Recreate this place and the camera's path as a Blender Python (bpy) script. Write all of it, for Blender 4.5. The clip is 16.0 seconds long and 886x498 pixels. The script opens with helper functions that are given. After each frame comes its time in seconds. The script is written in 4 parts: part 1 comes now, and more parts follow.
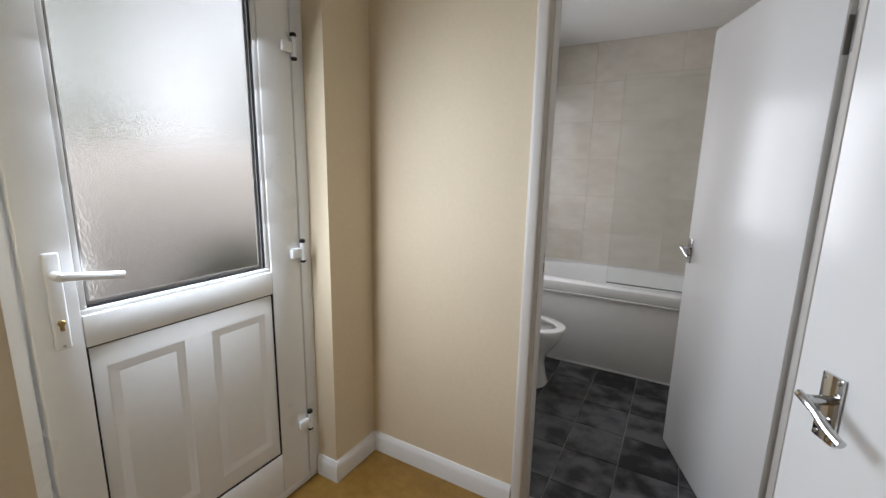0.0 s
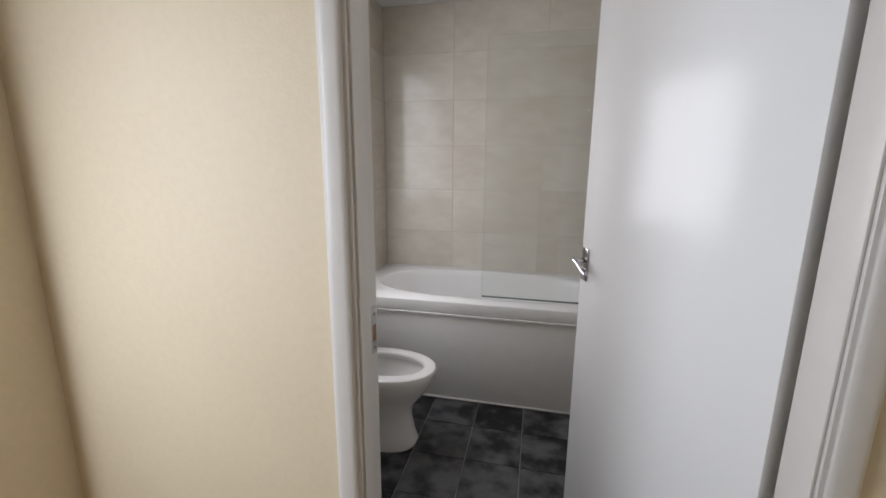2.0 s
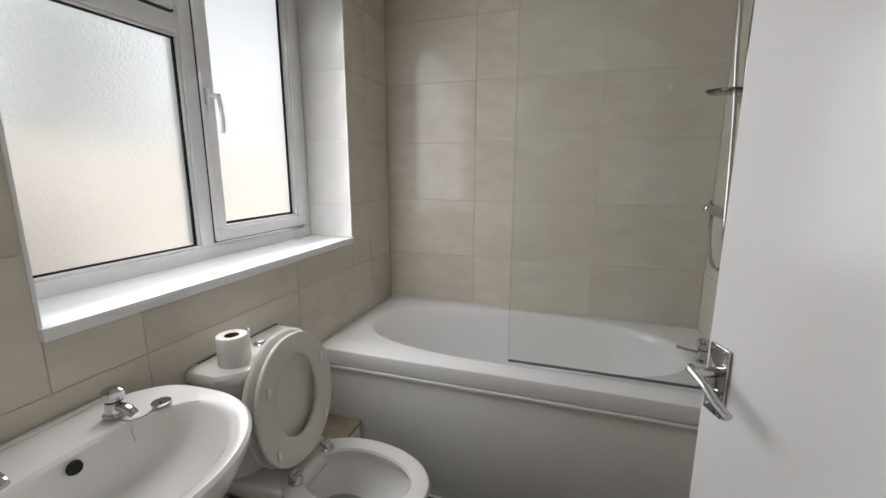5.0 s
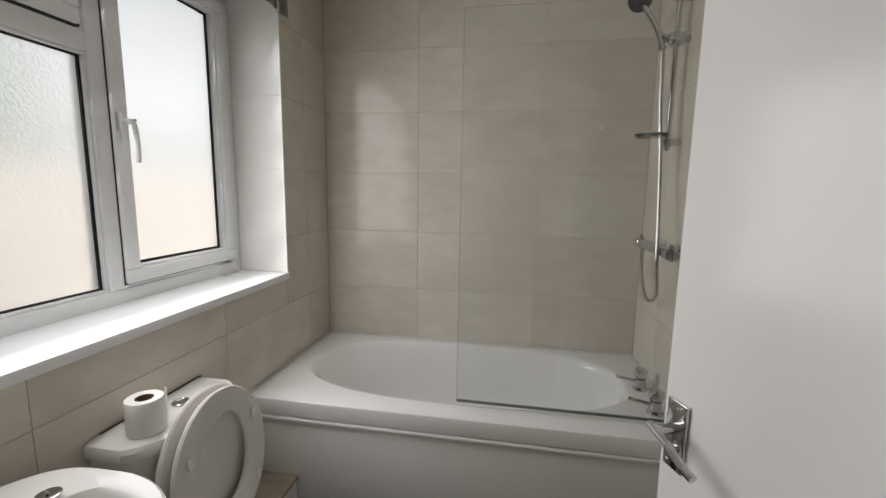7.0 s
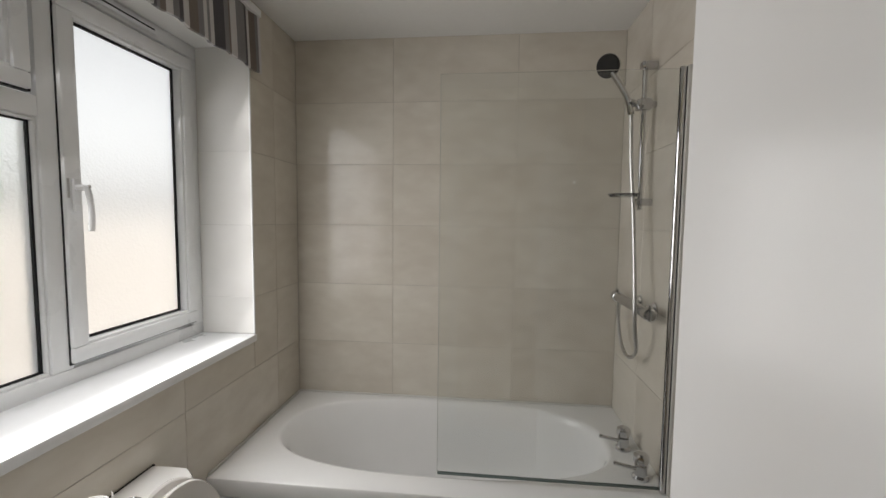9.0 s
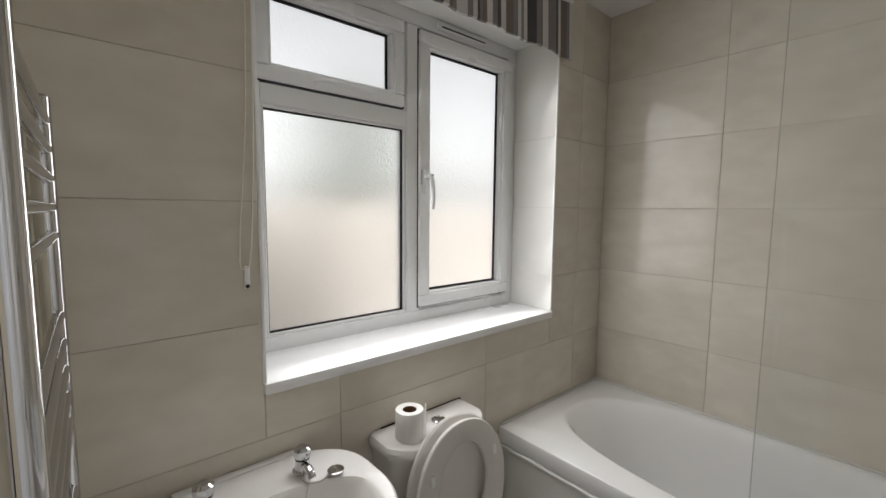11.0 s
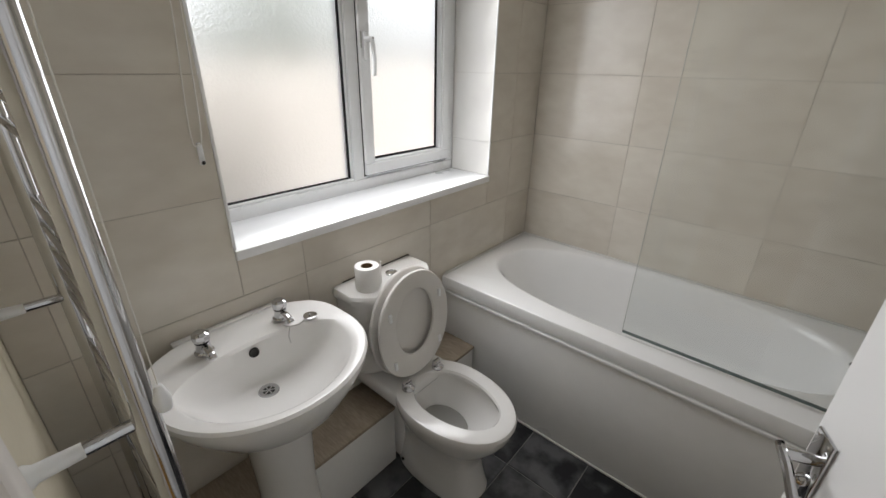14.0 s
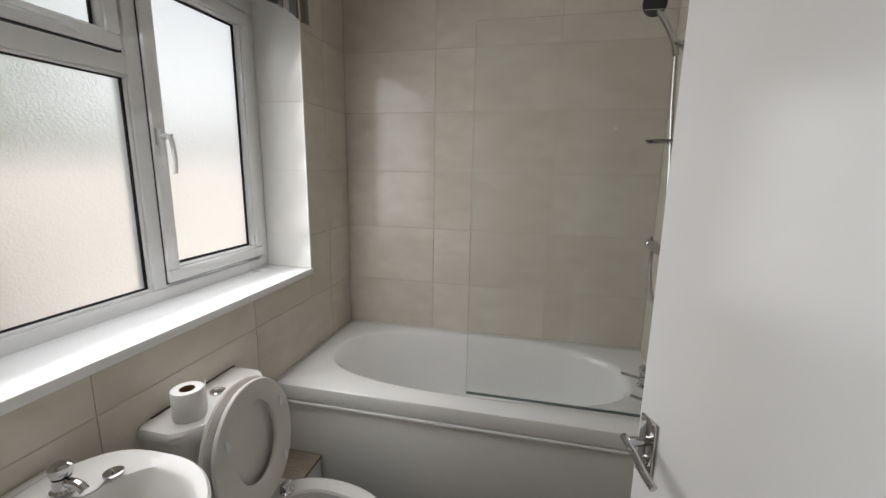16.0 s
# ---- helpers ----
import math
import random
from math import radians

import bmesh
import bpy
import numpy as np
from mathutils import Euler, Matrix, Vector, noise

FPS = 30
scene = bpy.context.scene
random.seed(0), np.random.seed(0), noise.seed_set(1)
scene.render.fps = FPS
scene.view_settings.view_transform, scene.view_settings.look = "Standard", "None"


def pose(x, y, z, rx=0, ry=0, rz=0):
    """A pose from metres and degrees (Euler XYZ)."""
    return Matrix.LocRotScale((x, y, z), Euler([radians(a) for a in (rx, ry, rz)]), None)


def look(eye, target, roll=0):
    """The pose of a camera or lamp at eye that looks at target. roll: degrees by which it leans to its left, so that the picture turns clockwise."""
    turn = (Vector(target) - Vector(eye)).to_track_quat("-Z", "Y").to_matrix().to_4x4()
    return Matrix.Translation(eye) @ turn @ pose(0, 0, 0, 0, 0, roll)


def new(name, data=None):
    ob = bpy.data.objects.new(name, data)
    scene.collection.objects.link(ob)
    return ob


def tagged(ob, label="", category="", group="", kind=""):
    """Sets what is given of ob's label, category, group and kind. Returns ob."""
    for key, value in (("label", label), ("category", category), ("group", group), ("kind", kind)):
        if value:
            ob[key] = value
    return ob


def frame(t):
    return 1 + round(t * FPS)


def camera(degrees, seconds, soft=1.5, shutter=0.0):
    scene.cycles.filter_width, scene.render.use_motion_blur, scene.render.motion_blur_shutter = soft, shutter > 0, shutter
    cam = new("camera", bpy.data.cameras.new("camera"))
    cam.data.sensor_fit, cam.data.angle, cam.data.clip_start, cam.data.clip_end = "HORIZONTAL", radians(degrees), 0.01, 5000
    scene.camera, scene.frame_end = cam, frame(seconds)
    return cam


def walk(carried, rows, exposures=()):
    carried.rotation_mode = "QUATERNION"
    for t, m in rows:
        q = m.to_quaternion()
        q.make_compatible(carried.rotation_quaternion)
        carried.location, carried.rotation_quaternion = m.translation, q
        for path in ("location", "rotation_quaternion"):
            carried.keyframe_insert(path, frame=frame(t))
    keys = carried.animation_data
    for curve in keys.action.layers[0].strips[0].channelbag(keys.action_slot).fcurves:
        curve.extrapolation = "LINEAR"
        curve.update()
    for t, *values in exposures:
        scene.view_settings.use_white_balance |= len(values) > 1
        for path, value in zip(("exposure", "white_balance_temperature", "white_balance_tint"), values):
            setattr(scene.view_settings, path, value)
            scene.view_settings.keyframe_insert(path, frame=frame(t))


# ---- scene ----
cam = camera(94.0, 16.0)
PATH = [
    (0, (0.001, -0.069, 1.37), (-0.969, 1.64, 0.996), 1.1),
    (0.5, (-0.029, 0.041, 1.354), (-0.873, 1.81, 0.955), 0.7),
    (1, (-0.062, 0.213, 1.346), (-0.733, 2.063, 0.989), -0.3),
    (1.5, (-0.106, 0.443, 1.363), (-0.635, 2.33, 0.967), 0.4),
    (2, (-0.107, 0.701, 1.357), (-0.538, 2.612, 0.954), 0.4),
    (2.5, (-0.159, 0.933, 1.358), (-0.526, 2.855, 0.947), 0.3),
    (3, (-0.194, 1.087, 1.347), (-0.555, 3.007, 0.917), 0.0),
    (3.5, (-0.171, 1.19, 1.351), (-0.573, 3.095, 0.896), 0.2),
    (5.8, (-0.153, 1.546, 1.347), (-0.827, 3.4, 1.022), -0.0),
    (6, (-0.155, 1.553, 1.35), (-0.804, 3.418, 1.034), 0.2),
    (6.5, (-0.191, 1.535, 1.369), (-0.713, 3.44, 1.056), 0.8),
    (7, (-0.199, 1.508, 1.399), (-0.534, 3.46, 1.117), 0.9),
    (7.5, (-0.248, 1.498, 1.466), (-0.399, 3.483, 1.275), 0.5),
    (8, (-0.283, 1.502, 1.521), (-0.421, 3.492, 1.374), 0.7),
    (10.3, (-0.159, 1.653, 1.495), (-1.008, 3.455, 1.315), -0.4),
    (10.5, (-0.158, 1.66, 1.489), (-1.218, 3.345, 1.304), -0.3),
    (11, (-0.134, 1.641, 1.465), (-1.645, 2.937, 1.279), 0.5),
    (11.1, (-0.13, 1.627, 1.466), (-1.688, 2.861, 1.245), 1.1),
    (11.5, (-0.085, 1.616, 1.469), (-1.729, 2.705, 1.134), 2.5),
    (12, (-0.059, 1.613, 1.51), (-1.691, 2.715, 1.161), 3.2),
    (12.5, (-0.054, 1.614, 1.571), (-1.646, 2.763, 1.189), 3.2),
    (13, (-0.055, 1.602, 1.564), (-1.55, 2.77, 0.933), 3.4),
    (13.5, (-0.031, 1.576, 1.546), (-1.434, 2.785, 0.792), 2.6),
    (14, (-0.062, 1.537, 1.513), (-1.25, 2.925, 0.698), 1.1),
    (14.5, (-0.113, 1.49, 1.472), (-0.995, 3.07, 0.62), 0.7),
    (15, (-0.138, 1.467, 1.449), (-0.74, 3.206, 0.666), 0.5),
    (15.5, (-0.152, 1.45, 1.448), (-0.615, 3.305, 0.861), -0.0),
    (16, (-0.145, 1.448, 1.503), (-0.585, 3.361, 1.119), 0.9),
]
walk(cam, [(t, look(eye, target, roll)) for t, eye, target, roll in PATH],
     [(0.0, 2.12, 6200, 12), (0.5, 2.1, 6350, 12), (1.5, 2.24, 6600, 14), (2.0, 2.24, 6250, 13), (2.5, 2.22, 6200, 13), (3.0, 2.2, 6300, 15), (3.7, 2.22, 6350, 12), (6.0, 1.97, 6500, 10), (8.2, 1.97, 6600, 10), (12.5, 2.03, 6500, 10), (14.5, 2.2, 6400, 10), (15.3, 2.04, 6450, 10), (16.0, 1.97, 6500, 10)])

# ---- world and light: an overcast day outside ----
SKY, SUN = 0.105, 1.25
world = bpy.data.worlds.new("overcast")
scene.world = world
world.use_nodes = True
wt = world.node_tree
wt.nodes.clear()
w_out = wt.nodes.new("ShaderNodeOutputWorld")
w_bg = wt.nodes.new("ShaderNodeBackground")
w_sky = wt.nodes.new("ShaderNodeTexSky")
w_sky.sky_type = "NISHITA"
w_sky.sun_disc = False
w_sky.sun_elevation = radians(42)
w_sky.sun_rotation = radians(67)
w_sky.dust_density = 3.0
w_bw = wt.nodes.new("ShaderNodeRGBToBW")
w_mix = wt.nodes.new("ShaderNodeMixRGB")
w_mix.inputs[0].default_value = 0.95
wt.links.new(w_sky.outputs[0], w_bw.inputs[0])
wt.links.new(w_sky.outputs[0], w_mix.inputs[1])
wt.links.new(w_bw.outputs[0], w_mix.inputs[2])
wt.links.new(w_mix.outputs[0], w_bg.inputs[0])
w_bg.inputs[1].default_value = SKY
wt.links.new(w_bg.outputs[0], w_out.inputs[0])

sun = new("sun", bpy.data.lights.new("sun", "SUN"))
sun.data.energy, sun.data.angle, sun.data.color = SUN, radians(25), (1.0, 0.97, 0.92)
sun.matrix_world = look((7, 3, 6.5), (0, 0, 0))


def window_light(name, x, y, z0, z1, width, strips, power, down, colour):
    """The sky's light in a window's opening: bands that face into the room (+x) and down."""
    h = (z1 - z0) / strips
    for k in range(strips):
        ob = new(name, bpy.data.lights.new(name, "AREA"))
        ob.data.shape, ob.data.size, ob.data.size_y, ob.data.energy = "RECTANGLE", width, h, power / strips
        ob.data.color = colour
        z = z0 + (k + 0.5) * h
        ob.matrix_world = look((x, y, z), (x + 1, y, z - down))


window_light("window_daylight", -1.215, 2.573, 1.06, 2.10, 1.10, 5, 2.0, 0.55, (0.99, 0.98, 0.99))
window_light("pane_daylight", -1.385, 2.573, 1.14, 2.10, 1.02, 4, 0.75, 0.45, (0.99, 0.98, 0.99))
window_light("door_daylight", -1.264, 0.634, 1.00, 1.93, 0.54, 6, 3.45, 0.5, (0.86, 0.93, 1.0))

# ---- materials ----
def material(name, colour, rough=0.5, metal=0.0, grain=0.0, scale=20.0, second=None, bump=0.0, bump_scale=80.0, coat=0.0,
             stretch=(1, 1, 1), random_piece=0.0, transmission=0.0, ior=1.45, rough_var=0.0, cloud=2.5, span=0.3, spec=0.5):
    """A node material: base colour broken up at two scales, with roughness variation and fine relief."""
    m = bpy.data.materials.new(name)
    m.use_nodes = True
    nt = m.node_tree
    p = nt.nodes["Principled BSDF"]
    p.inputs["Base Color"].default_value = (*colour, 1)
    p.inputs["Roughness"].default_value = rough
    p.inputs["Metallic"].default_value = metal
    p.inputs["Specular IOR Level"].default_value = spec
    p.inputs["Coat Weight"].default_value = coat
    p.inputs["Coat Roughness"].default_value = 0.12
    p.inputs["Transmission Weight"].default_value = transmission
    p.inputs["IOR"].default_value = ior
    co = nt.nodes.new("ShaderNodeTexCoord")
    mp = nt.nodes.new("ShaderNodeMapping")
    mp.inputs["Scale"].default_value = stretch
    geo = nt.nodes.new("ShaderNodeNewGeometry")
    nt.links.new(geo.outputs["Position"], mp.inputs["Vector"])
    vec = mp.outputs[0]
    info = nt.nodes.new("ShaderNodeObjectInfo")
    if random_piece:
        add = nt.nodes.new("ShaderNodeVectorMath")
        add.operation = "MULTIPLY_ADD"
        add.inputs[0].default_value = (7.3, 3.1, 5.7)
        nt.links.new(info.outputs["Random"], add.inputs[1])
        nt.links.new(mp.outputs[0], add.inputs[2])
        vec = add.outputs[0]
    if grain or second:
        big = nt.nodes.new("ShaderNodeTexNoise")
        big.inputs["Scale"].default_value = cloud
        big.inputs["Detail"].default_value = 6
        fine = nt.nodes.new("ShaderNodeTexNoise")
        fine.inputs["Scale"].default_value = scale
        fine.inputs["Detail"].default_value = 8
        nt.links.new(vec, big.inputs["Vector"])
        nt.links.new(vec, fine.inputs["Vector"])
        addn = nt.nodes.new("ShaderNodeMath")
        addn.operation = "ADD"
        nt.links.new(big.outputs[0], addn.inputs[0])
        nt.links.new(fine.outputs[0], addn.inputs[1])
        last = addn.outputs[0]
        if random_piece:
            rp = nt.nodes.new("ShaderNodeMath")
            rp.operation = "MULTIPLY_ADD"
            rp.inputs[1].default_value = random_piece
            nt.links.new(info.outputs["Random"], rp.inputs[0])
            nt.links.new(last, rp.inputs[2])
            last = rp.outputs[0]
        ramp = nt.nodes.new("ShaderNodeMapRange")
        ramp.inputs["From Min"].default_value = 1.0 - span + random_piece / 2
        ramp.inputs["From Max"].default_value = 1.0 + span + random_piece / 2
        nt.links.new(last, ramp.inputs["Value"])
        mix = nt.nodes.new("ShaderNodeMixRGB")
        other = second if second else tuple(c * (1 - grain) for c in colour)
        mix.inputs[1].default_value = (*colour, 1)
        mix.inputs[2].default_value = (*other, 1)
        nt.links.new(ramp.outputs[0], mix.inputs[0])
        nt.links.new(mix.outputs[0], p.inputs["Base Color"])
        if rough_var:
            rr = nt.nodes.new("ShaderNodeMapRange")
            rr.inputs["To Min"].default_value = rough - rough_var
            rr.inputs["To Max"].default_value = rough + rough_var
            nt.links.new(big.outputs[0], rr.inputs["Value"])
            rr.inputs["From Min"].default_value, rr.inputs["From Max"].default_value = 0.3, 0.7
            nt.links.new(rr.outputs[0], p.inputs["Roughness"])
    if bump:
        bn = nt.nodes.new("ShaderNodeTexNoise")
        bn.inputs["Scale"].default_value = bump_scale
        bn.inputs["Detail"].default_value = 3
        nt.links.new(vec, bn.inputs["Vector"])
        b = nt.nodes.new("ShaderNodeBump")
        b.inputs["Strength"].default_value = bump
        b.inputs["Distance"].default_value = 0.004
        nt.links.new(bn.outputs[0], b.inputs["Height"])
        nt.links.new(b.outputs[0], p.inputs["Normal"])
    return m


M_CREAM = material("cream_paint", (0.77, 0.655, 0.475), 0.6, grain=0.06, scale=60, bump=0.12, bump_scale=160)
M_CREAM_B = material("cream_paint_bathroom", (0.70, 0.64, 0.50), 0.45, grain=0.06, scale=60, bump=0.12, bump_scale=160)
M_WHITE = material("white_emulsion", (0.84, 0.835, 0.815), 0.7, grain=0.03, scale=50, bump=0.15, bump_scale=140)
M_GLOSS = material("white_gloss_paint", (0.85, 0.85, 0.845), 0.2, bump=0.03, bump_scale=40)
# lining and architrave: a duller, warmer white than M_GLOSS on the doors
M_LINING = material("off_white_gloss", (0.68, 0.645, 0.605), 0.34, grain=0.04, scale=25, bump=0.05, bump_scale=60, rough_var=0.02)
M_UPVC = material("white_upvc", (0.86, 0.87, 0.875), 0.3, grain=0.03, scale=40, rough_var=0.05)
M_RUBBER = material("black_rubber", (0.01, 0.01, 0.012), 0.5)
M_TILE = material("stone_effect_tile", (0.70, 0.660, 0.585), 0.10, scale=8, second=(0.60, 0.552, 0.478), bump=0.035, bump_scale=9,
                  random_piece=0.3, rough_var=0.05, cloud=2.6, stretch=(1, 1, 2.0))
M_GROUT = material("tile_grout", (0.54, 0.50, 0.445), 0.85, grain=0.25, scale=90, bump=0.2, bump_scale=300)
M_TILE_W = material("white_reveal_tile", (0.78, 0.77, 0.74), 0.25, grain=0.05, scale=12, random_piece=0.1)
M_SLATE = material("slate_vinyl", (0.013, 0.0135, 0.015), 0.42, spec=0.4, scale=11, second=(0.105, 0.105, 0.108), bump=0.22, bump_scale=45,
                   random_piece=0.25, rough_var=0.1, cloud=7.0, span=0.17)
M_SLATE_GAP = material("vinyl_joint", (0.30, 0.29, 0.275), 0.6, grain=0.3, scale=60)
M_CERAMIC = material("white_ceramic", (0.80, 0.79, 0.77), 0.09, grain=0.02, scale=15, coat=0.4)
M_ACRYLIC = material("white_bath_acrylic", (0.84, 0.84, 0.83), 0.14, grain=0.02, scale=12, rough_var=0.04)
M_PANEL = material("bath_panel_plastic", (0.84, 0.835, 0.82), 0.33, grain=0.04, scale=18, rough_var=0.06)
M_SEAT = material("white_seat_plastic", (0.76, 0.74, 0.71), 0.2, grain=0.03, scale=18)
M_WATER = material("still_water", (0.36, 0.355, 0.335), 0.04, grain=0.05, scale=12)
M_CHROME = material("chrome", (0.58, 0.58, 0.59), 0.07, metal=1.0, grain=0.06, scale=40)
M_STEEL = material("brushed_steel", (0.55, 0.54, 0.53), 0.3, metal=1.0, grain=0.15, scale=120)
M_DARK = material("dark_hole", (0.012, 0.011, 0.010), 0.7)
M_BRASS = material("aged_brass", (0.42, 0.30, 0.12), 0.35, metal=1.0, grain=0.2, scale=60)
M_PAPER = material("white_tissue_paper", (0.82, 0.81, 0.79), 0.95, grain=0.05, scale=120, bump=0.3, bump_scale=200)
M_CARD = material("brown_card", (0.20, 0.12, 0.07), 0.9, grain=0.2, scale=80)
M_HALL = material("ochre_floor", (0.33, 0.19, 0.040), 0.42, scale=26, second=(0.22, 0.115, 0.022), bump=0.1, bump_scale=120, cloud=5)
M_WOOD = material("bare_board", (0.40, 0.33, 0.25), 0.6, grain=0.4, scale=30, stretch=(1, 6, 1), bump=0.1)
M_RAWWOOD = material("raw_wood_mortice", (0.36, 0.20, 0.10), 0.7, grain=0.3, scale=60)
M_CORD = material("white_cord", (0.75, 0.73, 0.69), 0.7)
M_STRIPE_A = material("grey_fabric", (0.24, 0.23, 0.235), 0.95, grain=0.2, scale=200, bump=0.25, bump_scale=400)
M_STRIPE_B = material("dark_grey_fabric", (0.09, 0.085, 0.09), 0.95, grain=0.2, scale=200, bump=0.25, bump_scale=400)
M_STRIPE_C = material("pale_fabric", (0.60, 0.58, 0.57), 0.95, grain=0.1, scale=200, bump=0.25, bump_scale=400)
M_STRIPE_D = material("brown_grey_fabric", (0.20, 0.165, 0.145), 0.95, grain=0.2, scale=200, bump=0.25, bump_scale=400)
M_SILICONE = material("white_sealant", (0.72, 0.71, 0.68), 0.4, grain=0.08, scale=60)
M_FENCE = material("weathered_fence_timber", (0.44, 0.41, 0.38), 0.8, grain=0.3, scale=12, stretch=(1, 1, 5), random_piece=0.3)
M_PAVE = material("concrete_paving", (0.52, 0.50, 0.48), 0.85, grain=0.25, scale=14, random_piece=0.3, bump=0.2)
M_LEAF = material("leaf_green", (0.085, 0.11, 0.06), 0.6, second=(0.12, 0.14, 0.09), scale=8, random_piece=0.5)
M_BARK = material("bark", (0.10, 0.075, 0.05), 0.9, grain=0.4, scale=30, bump=0.4)


def glass_material(name, colour, rough, bump, scale, detail=2):
    m = bpy.data.materials.new(name)
    m.use_nodes = True
    nt = m.node_tree
    p = nt.nodes["Principled BSDF"]
    p.inputs["Base Color"].default_value = (*colour, 1)
    p.inputs["Roughness"].default_value = rough
    p.inputs["Transmission Weight"].default_value = 1.0
    p.inputs["IOR"].default_value = 1.45
    if bump:
        geo = nt.nodes.new("ShaderNodeNewGeometry")
        v = nt.nodes.new("ShaderNodeTexVoronoi")
        v.inputs["Scale"].default_value = scale
        v.feature = "SMOOTH_F1"
        nt.links.new(geo.outputs["Position"], v.inputs["Vector"])
        n = nt.nodes.new("ShaderNodeTexNoise")
        n.inputs["Scale"].default_value = scale * 0.6
        n.inputs["Detail"].default_value = detail
        nt.links.new(geo.outputs["Position"], n.inputs["Vector"])
        a = nt.nodes.new("ShaderNodeMath")
        a.operation = "ADD"
        nt.links.new(v.outputs["Distance"], a.inputs[0])
        nt.links.new(n.outputs[0], a.inputs[1])
        b = nt.nodes.new("ShaderNodeBump")
        b.inputs["Strength"].default_value = bump
        b.inputs["Distance"].default_value = 0.01
        nt.links.new(a.outputs[0], b.inputs["Height"])
        nt.links.new(b.outputs[0], p.inputs["Normal"])
    return m


M_FROST = glass_material("frosted_glass", (0.97, 0.98, 0.98), 0.28, 0.10, 150)
M_FROST_D = glass_material("textured_door_glass", (0.98, 0.985, 0.99), 0.26, 0.12, 150)


def clear_glass(name):
    """A thin clear sheet: straight through, with a mirror gloss by Fresnel and a faint pale haze that stands in for
    reflected light.
    """
    m = bpy.data.materials.new(name)
    m.use_nodes = True
    nt = m.node_tree
    nt.nodes.clear()
    out = nt.nodes.new("ShaderNodeOutputMaterial")
    tr = nt.nodes.new("ShaderNodeBsdfTransparent")
    tr.inputs[0].default_value = (0.985, 0.995, 0.991, 1)
    gl = nt.nodes.new("ShaderNodeBsdfGlossy")
    gl.inputs["Roughness"].default_value = 0.02
    fr = nt.nodes.new("ShaderNodeFresnel")
    fr.inputs[0].default_value = 1.45
    mx = nt.nodes.new("ShaderNodeMixShader")
    nt.links.new(fr.outputs[0], mx.inputs[0])
    nt.links.new(tr.outputs[0], mx.inputs[1])
    nt.links.new(gl.outputs[0], mx.inputs[2])
    # pale diffuse colour painted in for the haze of reflections on the sheet
    haze = nt.nodes.new("ShaderNodeBsdfDiffuse")
    haze.inputs[0].default_value = (0.78, 0.80, 0.80, 1)
    noise = nt.nodes.new("ShaderNodeTexNoise")
    noise.inputs["Scale"].default_value = 3.5
    noise.inputs["Detail"].default_value = 6
    geo = nt.nodes.new("ShaderNodeNewGeometry")
    nt.links.new(geo.outputs["Position"], noise.inputs["Vector"])
    amount = nt.nodes.new("ShaderNodeMapRange")
    amount.inputs["To Min"].default_value = 0.008
    amount.inputs["To Max"].default_value = 0.024
    nt.links.new(noise.outputs[0], amount.inputs["Value"])
    # lays the painted reflection haze over the clear glass; no residue is meant
    soap = nt.nodes.new("ShaderNodeMixShader")
    nt.links.new(amount.outputs[0], soap.inputs[0])
    nt.links.new(mx.outputs[0], soap.inputs[1])
    nt.links.new(haze.outputs[0], soap.inputs[2])
    nt.links.new(soap.outputs[0], out.inputs[0])
    return m


M_CLEAR = clear_glass("clear_screen_glass")
M_SEAL = material("grey_green_seal", (0.13, 0.165, 0.155), 0.4)
M_GLASS_EDGE = material("green_glass_edge", (0.55, 0.57, 0.53), 0.15)


# ---- building helpers ----
def smooth(me, angle=35):
    areas = sorted(p.area for p in me.polygons)
    flat = 20 * areas[len(areas) // 2]  # broad plane faces keep their own normal beside fine bevels
    for p in me.polygons:
        p.use_smooth = p.area < flat
    me.set_sharp_from_angle(angle=radians(angle))


def mesh_of(name, bm, mat, smoothed=True):
    me = bpy.data.meshes.new(name)
    bmesh.ops.recalc_face_normals(bm, faces=bm.faces)
    bm.to_mesh(me)
    bm.free()
    me.materials.append(mat)
    if smoothed:
        smooth(me)
    return me


def part(name, bm, mat, parent=None, label="", smoothed=True):
    ob = new(name, mesh_of(name, bm, mat, smoothed))
    if parent:
        ob.parent = parent
    if label:
        ob["label"] = label
    return ob


def thing(name, at=(0, 0, 0), label="", category="", group="", kind="", turn=0.0):
    """An Empty at a thing's base, which parents its parts."""
    ob = new(name)
    ob.empty_display_size = 0.05
    ob.matrix_basis = pose(*at, 0, 0, turn)
    return tagged(ob, label, category, group, kind)


def box(bm, x0, x1, y0, y1, z0, z1, bevel=0.0, segments=2, m=None):
    r = bmesh.ops.create_cube(bm, size=1.0)
    vs = r["verts"]
    for v in vs:
        v.co = Vector((x0 + (v.co.x + 0.5) * (x1 - x0), y0 + (v.co.y + 0.5) * (y1 - y0), z0 + (v.co.z + 0.5) * (z1 - z0)))
    if bevel:
        es = list({e for v in vs for e in v.link_edges})
        rb = bmesh.ops.bevel(bm, geom=es, offset=bevel, segments=segments, affect="EDGES", profile=0.5)
        vs = list({v for f in rb["faces"] for v in f.verts} | {v for v in vs if v.is_valid})
    if m is not None:
        for v in vs:
            v.co = m @ v.co
    return bm


def cube(x0, x1, y0, y1, z0, z1, bevel=0.0, segments=2, m=None):
    return box(bmesh.new(), x0, x1, y0, y1, z0, z1, bevel, segments, m)


def axis_matrix(a, b):
    a, b = Vector(a), Vector(b)
    return Matrix.Translation(a) @ (b - a).to_track_quat("Z", "Y").to_matrix().to_4x4(), (b - a).length


